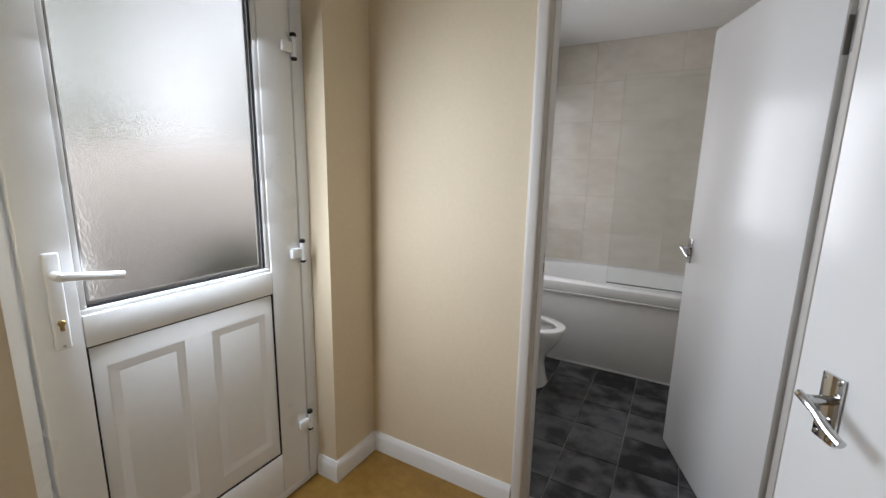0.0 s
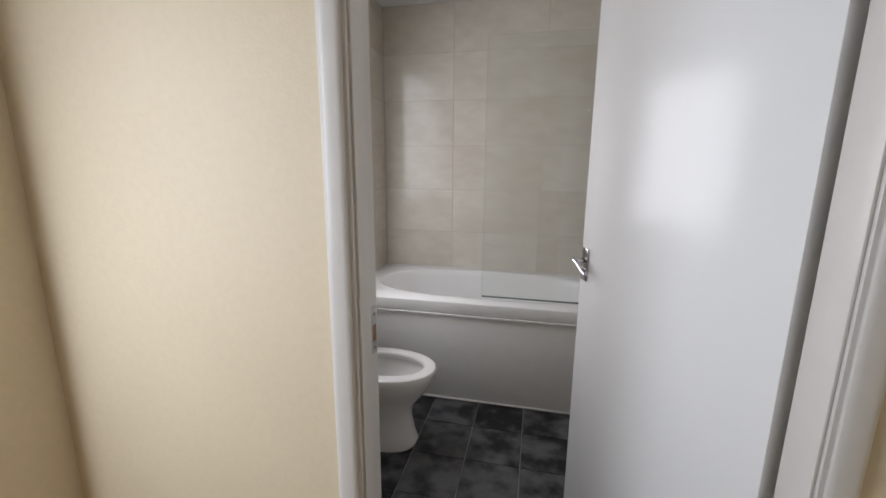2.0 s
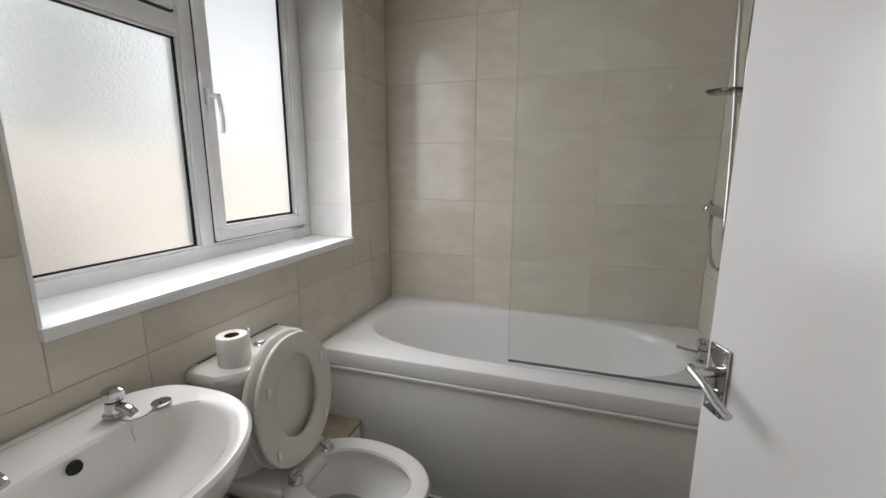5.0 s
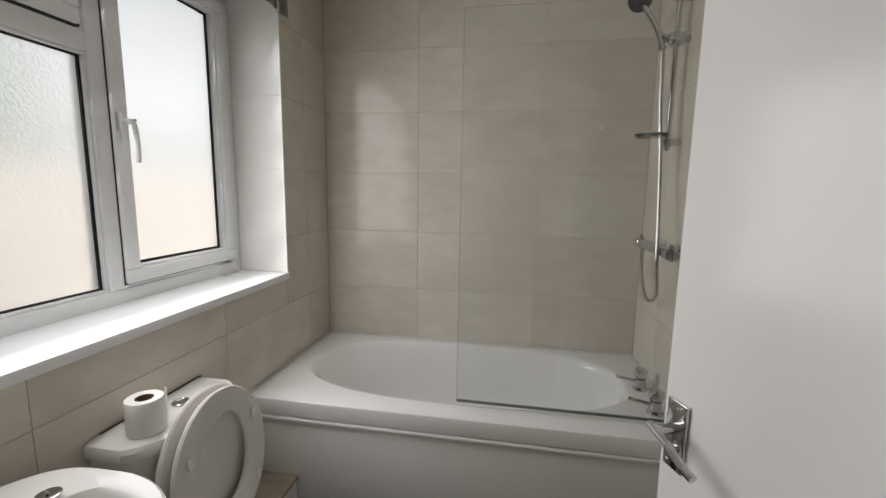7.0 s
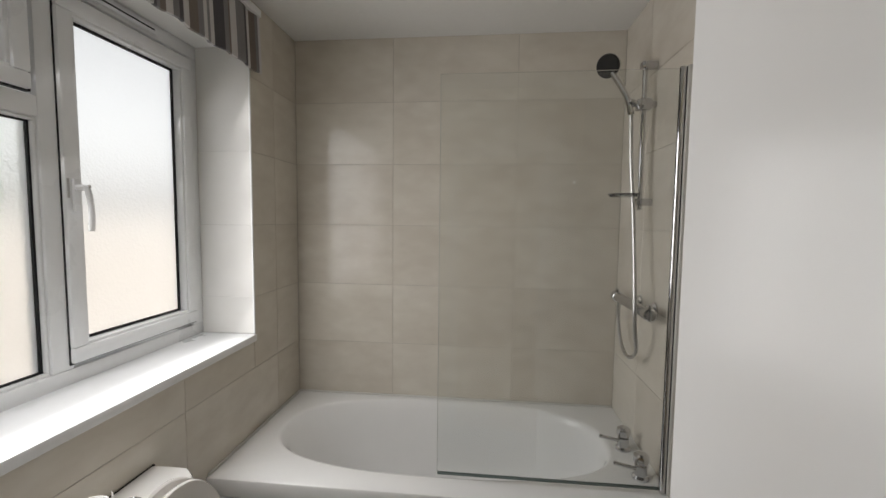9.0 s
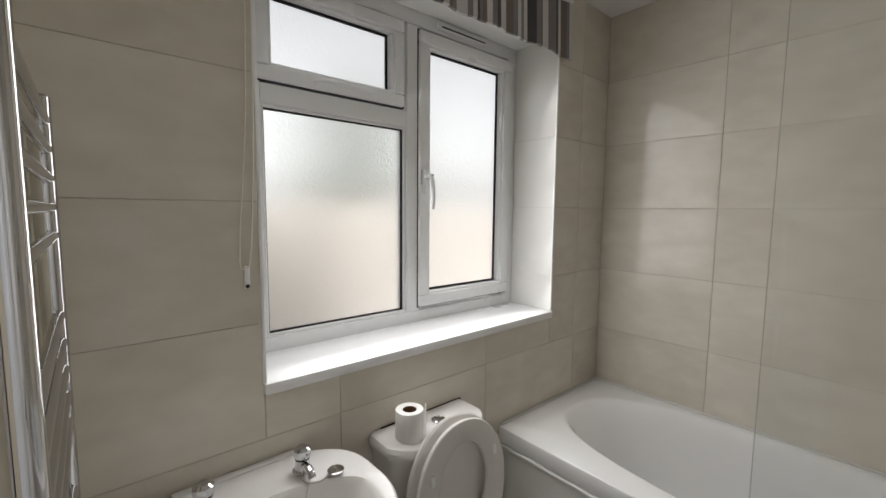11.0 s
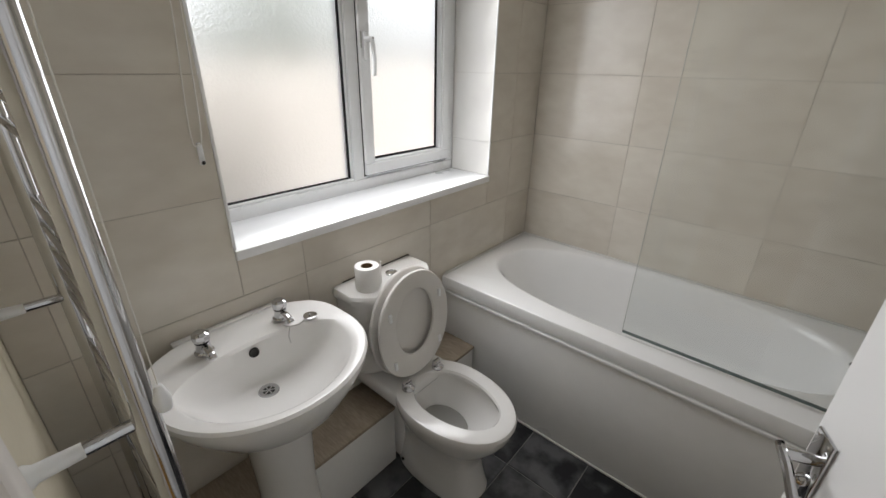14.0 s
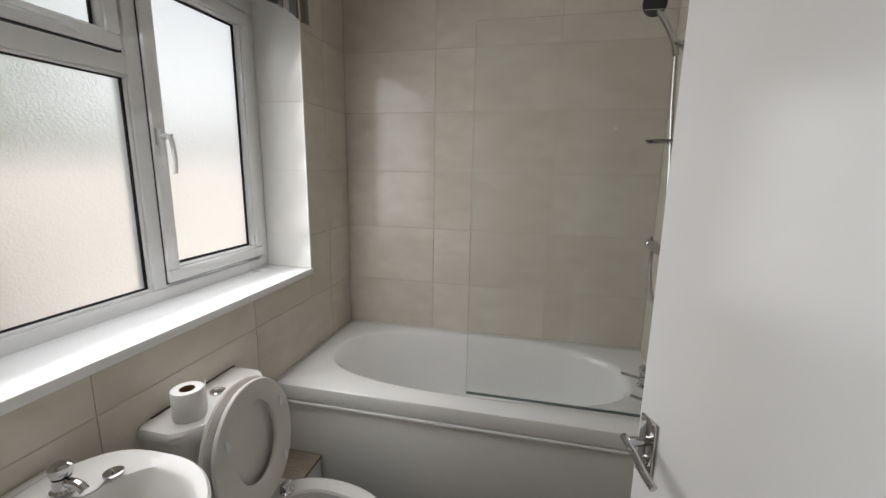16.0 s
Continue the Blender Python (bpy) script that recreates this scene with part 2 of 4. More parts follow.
def lathe(bm, profile, n=24, m=Matrix()):
    """A turned shape: (radius, height) pairs round the z axis of m."""
    rings = []
    for r, z in profile:
        if r < 1e-6:
            rings.append([bm.verts.new(m @ Vector((0, 0, z)))])
        else:
            rings.append([bm.verts.new(m @ Vector((r * math.cos(2 * math.pi * k / n), r * math.sin(2 * math.pi * k / n), z))) for k in range(n)])
    for a, b in zip(rings, rings[1:]):
        for k in range(n):
            l = (k + 1) % n
            if len(a) == 1 and len(b) > 1:
                bm.faces.new((a[0], b[k], b[l]))
            elif len(b) == 1 and len(a) > 1:
                bm.faces.new((a[k], a[l], b[0]))
            elif len(a) > 1:
                bm.faces.new((a[k], a[l], b[l], b[k]))
    return bm


def rod(bm, a, b, r, n=14, round_end=0.0):
    m, l = axis_matrix(a, b)
    e = round_end or min(r * 0.25, l / 4)
    return lathe(bm, [(0, 0), (r - e, 0), (r, e), (r, l - e), (r - e, l), (0, l)], n, m)


def tube(bm, points, r, n=10):
    """A bent tube along a smooth line through points."""
    pts = [Vector(p) for p in points]
    fine = []
    for i in range(len(pts) - 1):
        p0, p1, p2, p3 = pts[max(i - 1, 0)], pts[i], pts[i + 1], pts[min(i + 2, len(pts) - 1)]
        for k in range(8):
            t = k / 8
            fine.append(0.5 * (2 * p1 + (p2 - p0) * t + (2 * p0 - 5 * p1 + 4 * p2 - p3) * t * t + (3 * p1 - p0 - 3 * p2 + p3) * t ** 3))
    fine.append(pts[-1])
    up = Vector((0.31, 0.17, 0.93)).normalized()
    rings = []
    for i, p in enumerate(fine):
        d = (fine[min(i + 1, len(fine) - 1)] - fine[max(i - 1, 0)]).normalized()
        u = (up - d * up.dot(d))
        if u.length < 1e-3:
            u = d.orthogonal()
        u.normalize()
        up = u
        w = d.cross(u)
        rings.append([bm.verts.new(p + r * (math.cos(2 * math.pi * k / n) * u + math.sin(2 * math.pi * k / n) * w)) for k in range(n)])
    for a, b in zip(rings, rings[1:]):
        for k in range(n):
            bm.faces.new((a[k], a[(k + 1) % n], b[(k + 1) % n], b[k]))
    bm.faces.new(rings[0][::-1])
    bm.faces.new(rings[-1])
    return bm


def loft(bm, rings, cap_first=True, cap_last=True, closed=False):
    loops = [[bm.verts.new(Vector(p)) for p in ring] for ring in rings]
    n = len(loops[0])
    pairs = list(zip(loops, loops[1:])) + ([(loops[-1], loops[0])] if closed else [])
    for a, b in pairs:
        for k in range(n):
            bm.faces.new((a[k], a[(k + 1) % n], b[(k + 1) % n], b[k]))
    if cap_first and not closed:
        bm.faces.new(loops[0][::-1])
    if cap_last and not closed:
        bm.faces.new(loops[-1])
    return bm


def oval(cx, cy, z, a_plus, a_minus, b, n=40, power=2.0, turn=0.0):
    """A rounded ring: half-lengths a_plus to +x and a_minus to -x, b to each side; power over 2 squares it."""
    pts = []
    for k in range(n):
        t = 2 * math.pi * k / n
        c, s = math.cos(t), math.sin(t)
        ex = math.copysign(abs(c) ** (2 / power), c)
        ey = math.copysign(abs(s) ** (2 / power), s)
        pts.append((cx + ex * (a_plus if ex >= 0 else a_minus), cy + ey * b, z))
    return pts


def frame_bars(bm, axis_x0, axis_x1, y0, y1, z0, z1, bar, bevel=0.004):
    """Four mitre-free bars of a frame standing in the y-z plane, between two x."""
    box(bm, axis_x0, axis_x1, y0, y1, z0, z0 + bar, bevel)
    box(bm, axis_x0, axis_x1, y0, y1, z1 - bar, z1, bevel)
    box(bm, axis_x0, axis_x1, y0, y0 + bar, z0 + bar, z1 - bar, bevel)
    box(bm, axis_x0, axis_x1, y1 - bar, y1, z0 + bar, z1 - bar, bevel)
    return bm


# ---- plan ----
XW, XS = -1.195, 0.405          # window wall and shower wall, room faces
YN, YH, YF = 1.475, 1.382, 3.605  # bathroom side and hall side of the dividing wall; far wall
ZC = 2.396                       # ceiling
XR = 0.56                        # hall's right wall
YB = -1.6                        # hall's back wall
JL, JR, DOOR_TOP = -0.424, 0.347, 2.015  # door lining faces and head
WY0, WY1, WZ0, WZ1 = 1.961, 3.183, 1.024, 2.205  # window opening
FY0, FY1, FZ1 = 0.19, 1.118, 2.12  # front door opening
TILE_ROWS = [0.2725, 0.575, 0.8775, 1.180, 1.4825, 1.785, 2.0885]  # joints shared by all the tiled walls


def wall(name, boxes, mat, label):
    bm = bmesh.new()
    for b in boxes:
        box(bm, *b)
    ob = part(name, bm, mat, None, "", False)
    return tagged(ob, label, "wall", kind="structure")


OUT = XW - 0.30
wall("wall_outer_bathroom", [(OUT, XW - 0.002, YN, WY0 - 0.012, 0, ZC), (OUT, XW - 0.002, WY1 + 0.012, YF + 0.2, 0, ZC), (OUT, XW - 0.002, WY0 - 0.012, WY1 + 0.012, 0, WZ0 - 0.03),
                             (OUT, XW - 0.002, WY0 - 0.012, WY1 + 0.012, WZ1, ZC)], M_GROUT, "outer bathroom wall with grouted stone-effect tiles")
wall("wall_far", [(XW - 0.002, XR + 0.2, YF + 0.002, YF + 0.2, 0, ZC)], M_GROUT, "tiled bathroom wall behind the bath")
wall("wall_shower", [(XS + 0.002, XS + 0.14, YN, YF + 0.002, 0, ZC)], M_GROUT, "tiled wall at the tap end of the bath")
wall("wall_hall_outer", [(OUT, XW, YB, FY0, 0, ZC), (OUT, XW, FY1, YH, 0, ZC), (OUT, XW, FY0, FY1, FZ1, ZC)], M_CREAM,
     "cream-painted hall wall around the front door")
bm_lin = 0.03
wall("wall_divider_hall", [(XW, JL - bm_lin, YH, YH + 0.06, 0, ZC), (JR + bm_lin, XR + 0.1, YH, YH + 0.06, 0, ZC),
                           (JL - bm_lin, JR + bm_lin, YH, YH + 0.06, DOOR_TOP + bm_lin, ZC)], M_CREAM, "cream-painted hall wall beside the bathroom door")
wall("wall_divider_bathroom", [(OUT, JL - bm_lin, YH + 0.06, YN, 0, ZC), (JR + bm_lin, XR + 0.1, YH + 0.06, YN, 0, ZC),
                               (JL - bm_lin, JR + bm_lin, YH + 0.06, YN, DOOR_TOP + bm_lin, ZC)], M_CREAM_B,
     "cream-painted bathroom wall beside the doorway")
wall("wall_hall_side", [(XR, XR + 0.1, 1.0, YH, 0, ZC), (XR, XR + 0.1, YB, 0.12, 0, ZC), (XR, XR + 0.1, 0.12, 1.0, 2.05, ZC)], M_CREAM,
     "cream-painted side wall of the hall")
wall("wall_hall_back", [(OUT, XR + 1.6, YB - 0.1, YB, 0, ZC)], M_CREAM, "cream-painted back wall of the hall")
wall("wall_side_room", [(XR + 1.5, XR + 1.6, YB, YH, 0, ZC), (XR + 0.1, XR + 1.5, YH, YH + 0.1, 0, ZC)], M_CREAM, "plain walls of the room beside the hall")
ceil = part("ceiling", cube(OUT, XR + 1.6, YB - 0.1, YF + 0.2, ZC, ZC + 0.15), M_WHITE, None, "", False)
tagged(ceil, "plain white-painted ceiling", "ceiling", kind="structure")
floor_h = part("floor_hall", cube(OUT, XR + 1.6, YB - 0.1, YH + 0.07, -0.15, 0), M_HALL, None, "", False)
tagged(floor_h, "smooth ochre-brown hall floor covering", "floor", kind="structure")
floor_b = part("floor_bathroom", cube(OUT, XR + 0.2, YH + 0.07, YF + 0.2, -0.15, -0.004), M_SLATE_GAP, None, "", False)
tagged(floor_b, "dark slate-effect vinyl tiles with pale joints", "floor", kind="structure")
thr = part("trim_threshold", cube(JL, JR, YH + 0.045, YH + 0.085, 0.0, 0.006, 0.002), M_STEEL)
tagged(thr, "thin metal threshold strip in the doorway", "threshold", kind="structure")


# ---- door lining, architrave and skirting ----
lining = thing("trim_door_lining", (0, 0, 0), "white gloss-painted door lining and architrave", "door frame", kind="structure")
part("left_jamb", cube(JL - 0.03, JL, YH - 0.004, YN + 0.002, 0, DOOR_TOP + 0.03, 0.002), M_LINING, lining)
part("right_jamb", cube(JR, JR + 0.03, YH - 0.004, YN + 0.002, 0, DOOR_TOP + 0.03, 0.002), M_LINING, lining)
part("head", cube(JL, JR, YH - 0.004, YN + 0.002, DOOR_TOP, DOOR_TOP + 0.03, 0.002), M_LINING, lining)
part("left_stop", cube(JL, JL + 0.006, YH + 0.002, YN - 0.042, 0.0065, DOOR_TOP, 0.002), M_LINING, lining)
part("right_stop", cube(JR - 0.006, JR, YH + 0.002, YN - 0.042, 0.0065, DOOR_TOP, 0.002), M_LINING, lining)


def moulding(bm, x_in, x_out, y, z0, z1, out):
    """An upright architrave with a rounded profile, x_in at the opening; out is the way it stands off the wall in y."""
    s = 1 if x_out > x_in else -1
    w = abs(x_out - x_in)
    prof = [(0, 0), (0, 0.010), (0.003, 0.013), (0.010, 0.0145), (w - 0.014, 0.016), (w - 0.006, 0.014), (w - 0.001, 0.009), (w, 0)]
    rings = [[(x_in + s * a, y + out * b, z) for a, b in prof] for z in (z0, z1)]
    return loft(bm, rings)


part("left_architrave", moulding(bmesh.new(), JL - 0.008, JL - 0.052, YH, 0, DOOR_TOP + 0.055, -1), M_LINING, lining)
part("right_architrave", moulding(bmesh.new(), JR + 0.008, JR + 0.052, YH, 0, DOOR_TOP + 0.055, -1), M_LINING, lining)
part("head_architrave", cube(JL - 0.06, JR + 0.06, YH - 0.016, YH, DOOR_TOP + 0.008, DOOR_TOP + 0.06, 0.005), M_LINING, lining)
part("inner_architrave", moulding(bmesh.new(), JL - 0.008, JL - 0.060, YN, 0, DOOR_TOP + 0.055, 1), M_LINING, lining)
strike = part("strike_plate", cube(JL, JL + 0.0025, YN - 0.034, YN - 0.008, 0.970, 1.070, 0.001), M_STEEL, lining, "worn steel strike plate")
part("latch_hole", cube(JL + 0.001, JL + 0.0035, YN - 0.028, YN - 0.014, 0.997, 1.031), M_RAWWOOD, strike, "raw wood latch hole")
for zz in (0.983, 1.055):
    part("screw", lathe(bmesh.new(), [(0, 0.002), (0.003, 0.002), (0.0038, 0)], 10, pose(JL + 0.0025, YN - 0.021, zz, 0, 90, 0)), M_CHROME, strike)


def skirting(name, a, b, inward, h=0.095):
    """A skirting board from a to b on the floor, standing off the wall by the way inward."""
    a, b, w = Vector((*a, 0)), Vector((*b, 0)), Vector((*inward, 0))
    prof = [(0, 0), (0.016, 0), (0.016, h - 0.03), (0.013, h - 0.016), (0.008, h - 0.006), (0.005, h), (0, h)]
    rings = [[p + w * o + Vector((0, 0, z)) for o, z in prof] for p in (a, b)]
    ob = part(name, loft(bmesh.new(), rings), M_GLOSS)
    return tagged(ob, "white gloss-painted skirting board", "skirting", kind="structure")


skirting("baseboard_divider", (XW, YH), (JL - 0.053, YH), (0, -1))
skirting("baseboard_outer", (XW, FY1), (XW, YH), (1, 0))
skirting("baseboard_reveal", (XW - 0.105, FY1), (XW + 0.016, FY1), (0, -1))
skirting("baseboard_divider_side", (JR + 0.053, YH), (XR, YH), (0, -1))
skirting("baseboard_side", (XR, 1.0), (XR, YH), (-1, 0))
skirting("baseboard_outer_back", (XW, YB), (XW, FY0), (1, 0))

# ---- window ----
XG = -1.455  # glass
win = thing("window_1", (0, 0, 0), "white upvc window with frosted glass and tiled reveal", "window", kind="structure")
bm = bmesh.new()
WBOT, WTOP, TRAN0, TRAN1, MUL0, MUL1 = 1.068, 2.150, 1.776, 1.832, 2.566, 2.628
box(bm, -1.495, -1.425, WY0 - 0.01, WY1 + 0.01, WZ0 - 0.01, WBOT, 0.004)
box(bm, -1.495, -1.425, WY0 - 0.01, WY1 + 0.01, WTOP, WZ1 + 0.005, 0.004)
box(bm, -1.495, -1.425, WY0 - 0.01, 2.040, WBOT, WTOP, 0.004)
box(bm, -1.495, -1.425, 3.132, WY1 + 0.01, WBOT, WTOP, 0.004)
box(bm, -1.495, -1.425, MUL0, MUL1, WBOT, WTOP, 0.004)
box(bm, -1.495, -1.425, 2.040, MUL0, TRAN0, TRAN1, 0.004)
part("window_frame", bm, M_UPVC, win)
part("window_sill", cube(-1.43, XW + 0.012, WY0 - 0.004, WY1 + 0.004, WZ0 - 0.03, WZ0, 0.004), M_UPVC, win, "white sill board")


def sash(name, y0, y1, z0, z1, bar, proud):
    """An opening sash with its dark gasket, glass and glazing beads."""
    sh = part(name, frame_bars(bmesh.new(), -1.470, -1.425 + proud, y0, y1, z0, z1, bar, 0.006), M_UPVC, win)
    part("gasket", frame_bars(bmesh.new(), -1.440, -1.423, y0 - 0.004, y1 + 0.004, z0 - 0.004, z1 + 0.004, 0.006, 0.0), M_RUBBER, sh)
    part("bead", frame_bars(bmesh.new(), XG, -1.425 + proud * 0.4, y0 + bar - 0.002, y1 - bar + 0.002, z0 + bar - 0.002, z1 - bar + 0.002, 0.012, 0.003), M_UPVC, sh)
    part("glazing_seal", frame_bars(bmesh.new(), XG, XG + 0.008, y0 + bar + 0.008, y1 - bar - 0.008, z0 + bar + 0.008, z1 - bar - 0.008, 0.0105, 0.0), M_RUBBER, sh)
    g = part("pane", cube(XG - 0.003, XG + 0.003, y0 + bar + 0.004, y1 - bar - 0.004, z0 + bar + 0.004, z1 - bar - 0.004), M_FROST, sh, "frosted glass pane", False)
    g.visible_shadow = False
    return sh


sash_r = sash("side_sash", 2.617, 3.141, 1.083, 2.138, 0.046, 0.014)
sash_t = sash("top_sash", 2.022, 2.546, 1.841, 2.144, 0.042, 0.014)
part("seal", frame_bars(bmesh.new(), XG, XG + 0.010, 2.040, 2.566, WBOT, TRAN0, 0.0145, 0.0), M_RUBBER, win)
part("bead", frame_bars(bmesh.new(), XG + 0.01, -1.432, 2.040, 2.566, WBOT, TRAN0, 0.010, 0.003), M_UPVC, win)
g = part("pane", cube(XG - 0.003, XG + 0.003, 2.036, 2.567, WBOT - 0.001, TRAN0 + 0.001), M_FROST, win, "frosted glass pane", False)
g.visible_shadow = False
# handles
bm = cube(-1.411, -1.400, 2.632, 2.650, 1.525, 1.620, 0.004)
hd = part("handle_plate", bm, M_UPVC, sash_r, "white handle plate")
bm = rod(bmesh.new(), (-1.402, 2.641, 1.595), (-1.375, 2.641, 1.595), 0.009)
tube(bm, [(-1.375, 2.638, 1.598), (-1.368, 2.643, 1.583), (-1.366, 2.648, 1.525), (-1.368, 2.647, 1.470)], 0.008)
part("lever", bm, M_UPVC, hd, "white window lever")
part("button", lathe(bmesh.new(), [(0, 0.004), (0.004, 0.004), (0.005, 0)], 10, pose(-1.366, 2.643, 1.598, 0, 90, 0)), M_STEEL, hd)
part("keyhole_slot", cube(-1.4115, -1.4095, 2.621, 2.627, 1.565, 1.620), M_STEEL, sash_r)
bm = bmesh.new()
tube(bm, [(-1.412, 2.20, 1.858), (-1.395, 2.22, 1.866), (-1.39, 2.28, 1.866), (-1.392, 2.38, 1.864), (-1.398, 2.41, 1.856)], 0.006)
part("stay_handle", bm, M_UPVC, sash_t, "white stay handle")
bm = cube(-1.425, -1.410, 2.70, 2.98, 2.160, 2.188, 0.006)
vent = part("trickle_vent", bm, M_UPVC, win, "white trickle vent")
part("vent_slot", cube(-1.4095, -1.4080, 2.72, 2.96, 2.170, 2.175), M_RUBBER, vent)

# tiled reveal of the window: pieces
rev = thing("trim_window_reveal", (0, 0, 0), "white tiled sides of the window reveal", "window reveal", kind="structure")
for y_a, y_b in ((WY0 - 0.012, WY0), (WY1, WY1 + 0.012)):
    for za, zb in zip([WZ0 + 0.001, 1.1805, 1.483, 1.7855], [1.1798, 1.4823, 1.7848, WZ1]):
        part("tile", cube(-1.424, XW - 0.001, y_a, y_b, za, zb), M_TILE_W, rev, "", False)
part("edge_trim", cube(XW - 0.002, XW + 0.004, WY0 - 0.006, WY0 + 0.002, WZ0 + 0.001, WZ1, 0.001), M_UPVC, rev)
part("edge_trim", cube(XW - 0.002, XW + 0.004, WY1 - 0.002, WY1 + 0.006, WZ0 + 0.001, WZ1, 0.001), M_UPVC, rev)
part("soffit", cube(-1.424, XW - 0.001, WY0, WY1, WZ1 - 0.004, WZ1), M_WHITE, rev)

# ---- front door ----
XD = -1.300
fd = thing("door_1", (0, 0, 0), "white upvc half-glazed front door, closed", "door", kind="structure")
bm = bmesh.new()
box(bm, XD - 0.07, XD - 0.002, FY0 - 0.01, FY0 + 0.052, 0, FZ1, 0.004)
box(bm, XD - 0.07, XD - 0.002, FY1 - 0.052, FY1 + 0.01, 0, FZ1, 0.004)
box(bm, XD - 0.07, XD - 0.002, FY0 + 0.052, FY1 - 0.052, FZ1 - 0.055, FZ1, 0.004)
box(bm, XD - 0.07, XD - 0.002, FY0 + 0.052, FY1 - 0.052, 0, 0.040, 0.004)
part("door_frame", bm, M_UPVC, fd)
DY0, DY1, DZ0, DZ1 = 0.250, 1.050, 0.046, 2.058
GY0, GY1, GZ0, GZ1 = 0.348, 0.916, 0.986, 1.945
PZ0, PZ1 = 0.222, 0.900
bm = bmesh.new()
x0, x1 = XD - 0.055, XD + 0.010
box(bm, x0, x1, DY0, GY0, DZ0, DZ1, 0.006)
box(bm, x0, x1, GY1, DY1, DZ0, DZ1, 0.006)
box(bm, x0, x1, GY0, GY1, DZ0, PZ0, 0.003)
box(bm, x0, x1, GY0, GY1, PZ1, GZ0, 0.003)
box(bm, x0, x1, GY0, GY1, GZ1, DZ1, 0.003)
leaf = part("leaf", bm, M_UPVC, fd)
part("glazing_bead", frame_bars(bmesh.new(), XD - 0.012, XD + 0.004, GY0, GY1, GZ0, GZ1, 0.015, 0.004), M_UPVC, fd)
part("glazing_seal", frame_bars(bmesh.new(), XD - 0.016, XD - 0.006, GY0 + 0.014, GY1 - 0.014, GZ0 + 0.014, GZ1 - 0.014, 0.0045, 0), M_RUBBER, fd)
part("spacer", frame_bars(bmesh.new(), XD - 0.030, XD - 0.024, GY0 + 0.016, GY1 - 0.016, GZ0 + 0.016, GZ1 - 0.016, 0.012, 0), M_STEEL, fd)
g = part("pane", cube(XD - 0.022, XD - 0.016, GY0 + 0.004, GY1 - 0.004, GZ0 + 0.004, GZ1 - 0.004), M_FROST_D, fd, "textured obscure glass", False)
g.visible_shadow = False
part("panel_gap", frame_bars(bmesh.new(), XD - 0.002, XD + 0.0085, GY0, GY1, PZ0, PZ1, 0.003, 0), M_RUBBER, fd)
bm = bmesh.new()
box(bm, XD - 0.04, XD + 0.004, GY0 + 0.004, GY1 - 0.004, PZ0 + 0.004, PZ1 - 0.004, 0.002)
panel = part("lower_panel", bm, M_UPVC, fd)
for ya, yb in ((0.385, 0.590), (0.675, 0.880)):
    bm = bmesh.new()
    rings = [[(XD + 0.004 + d, ya + o, 0.285 + o), (XD + 0.004 + d, yb - o, 0.285 + o), (XD + 0.004 + d, yb - o, 0.835 - o), (XD + 0.004 + d, ya + o, 0.835 - o)]
             for o, d in ((0, 0.0), (0.003, 0.0006), (0.008, 0.0006), (0.026, 0.0002), (0.032, -0.0006))]
    loft(bm, rings, False, False)
    part("raised_field", bm, M_UPVC, panel, "", False)
# handle
bm = cube(XD + 0.010, XD + 0.020, 0.286, 0.320, 0.915, 1.160, 0.006, 3)
pl = part("handle_plate", bm, M_UPVC, fd, "white lever plate")
bm = rod(bmesh.new(), (XD + 0.018, 0.303, 1.105), (XD + 0.062, 0.303, 1.105), 0.011)
tube(bm, [(XD + 0.060, 0.303, 1.105), (XD + 0.066, 0.325, 1.104), (XD + 0.066, 0.375, 1.096), (XD + 0.064, 0.428, 1.088)], 0.010)
part("lever", bm, M_UPVC, pl, "white lever")
bm = rod(bmesh.new(), (XD + 0.019, 0.303, 0.985), (XD + 0.026, 0.303, 0.985), 0.008)
box(bm, XD + 0.019, XD + 0.026, 0.299, 0.307, 0.965, 0.985, 0.002)
part("lock_cylinder", bm, M_BRASS, pl, "brass lock cylinder")
part("screw", lathe(bmesh.new(), [(0, 0.001), (0.004, 0.001), (0.004, 0)], 10, pose(XD + 0.020, 0.303, 0.925, 0, 90, 0)), M_STEEL, pl)
# hinges
for zz in (0.305, 1.045, 1.800):
    bm = bmesh.new()
    rod(bm, (XD + 0.022, 1.055, zz - 0.040), (XD + 0.022, 1.055, zz + 0.040), 0.010, 16)
    box(bm, XD + 0.010, XD + 0.028, 1.002, 1.046, zz - 0.024, zz + 0.014, 0.004)
    hg = part("hinge", bm, M_UPVC, fd, "white flag hinge")
    part("hinge_pin", rod(bmesh.new(), (XD + 0.022, 1.055, zz + 0.032), (XD + 0.022, 1.055, zz + 0.048), 0.0112, 14), M_DARK, hg)
    part("hinge_ring", rod(bmesh.new(), (XD + 0.022, 1.055, zz - 0.046), (XD + 0.022, 1.055, zz - 0.034), 0.0112, 14), M_DARK, hg)


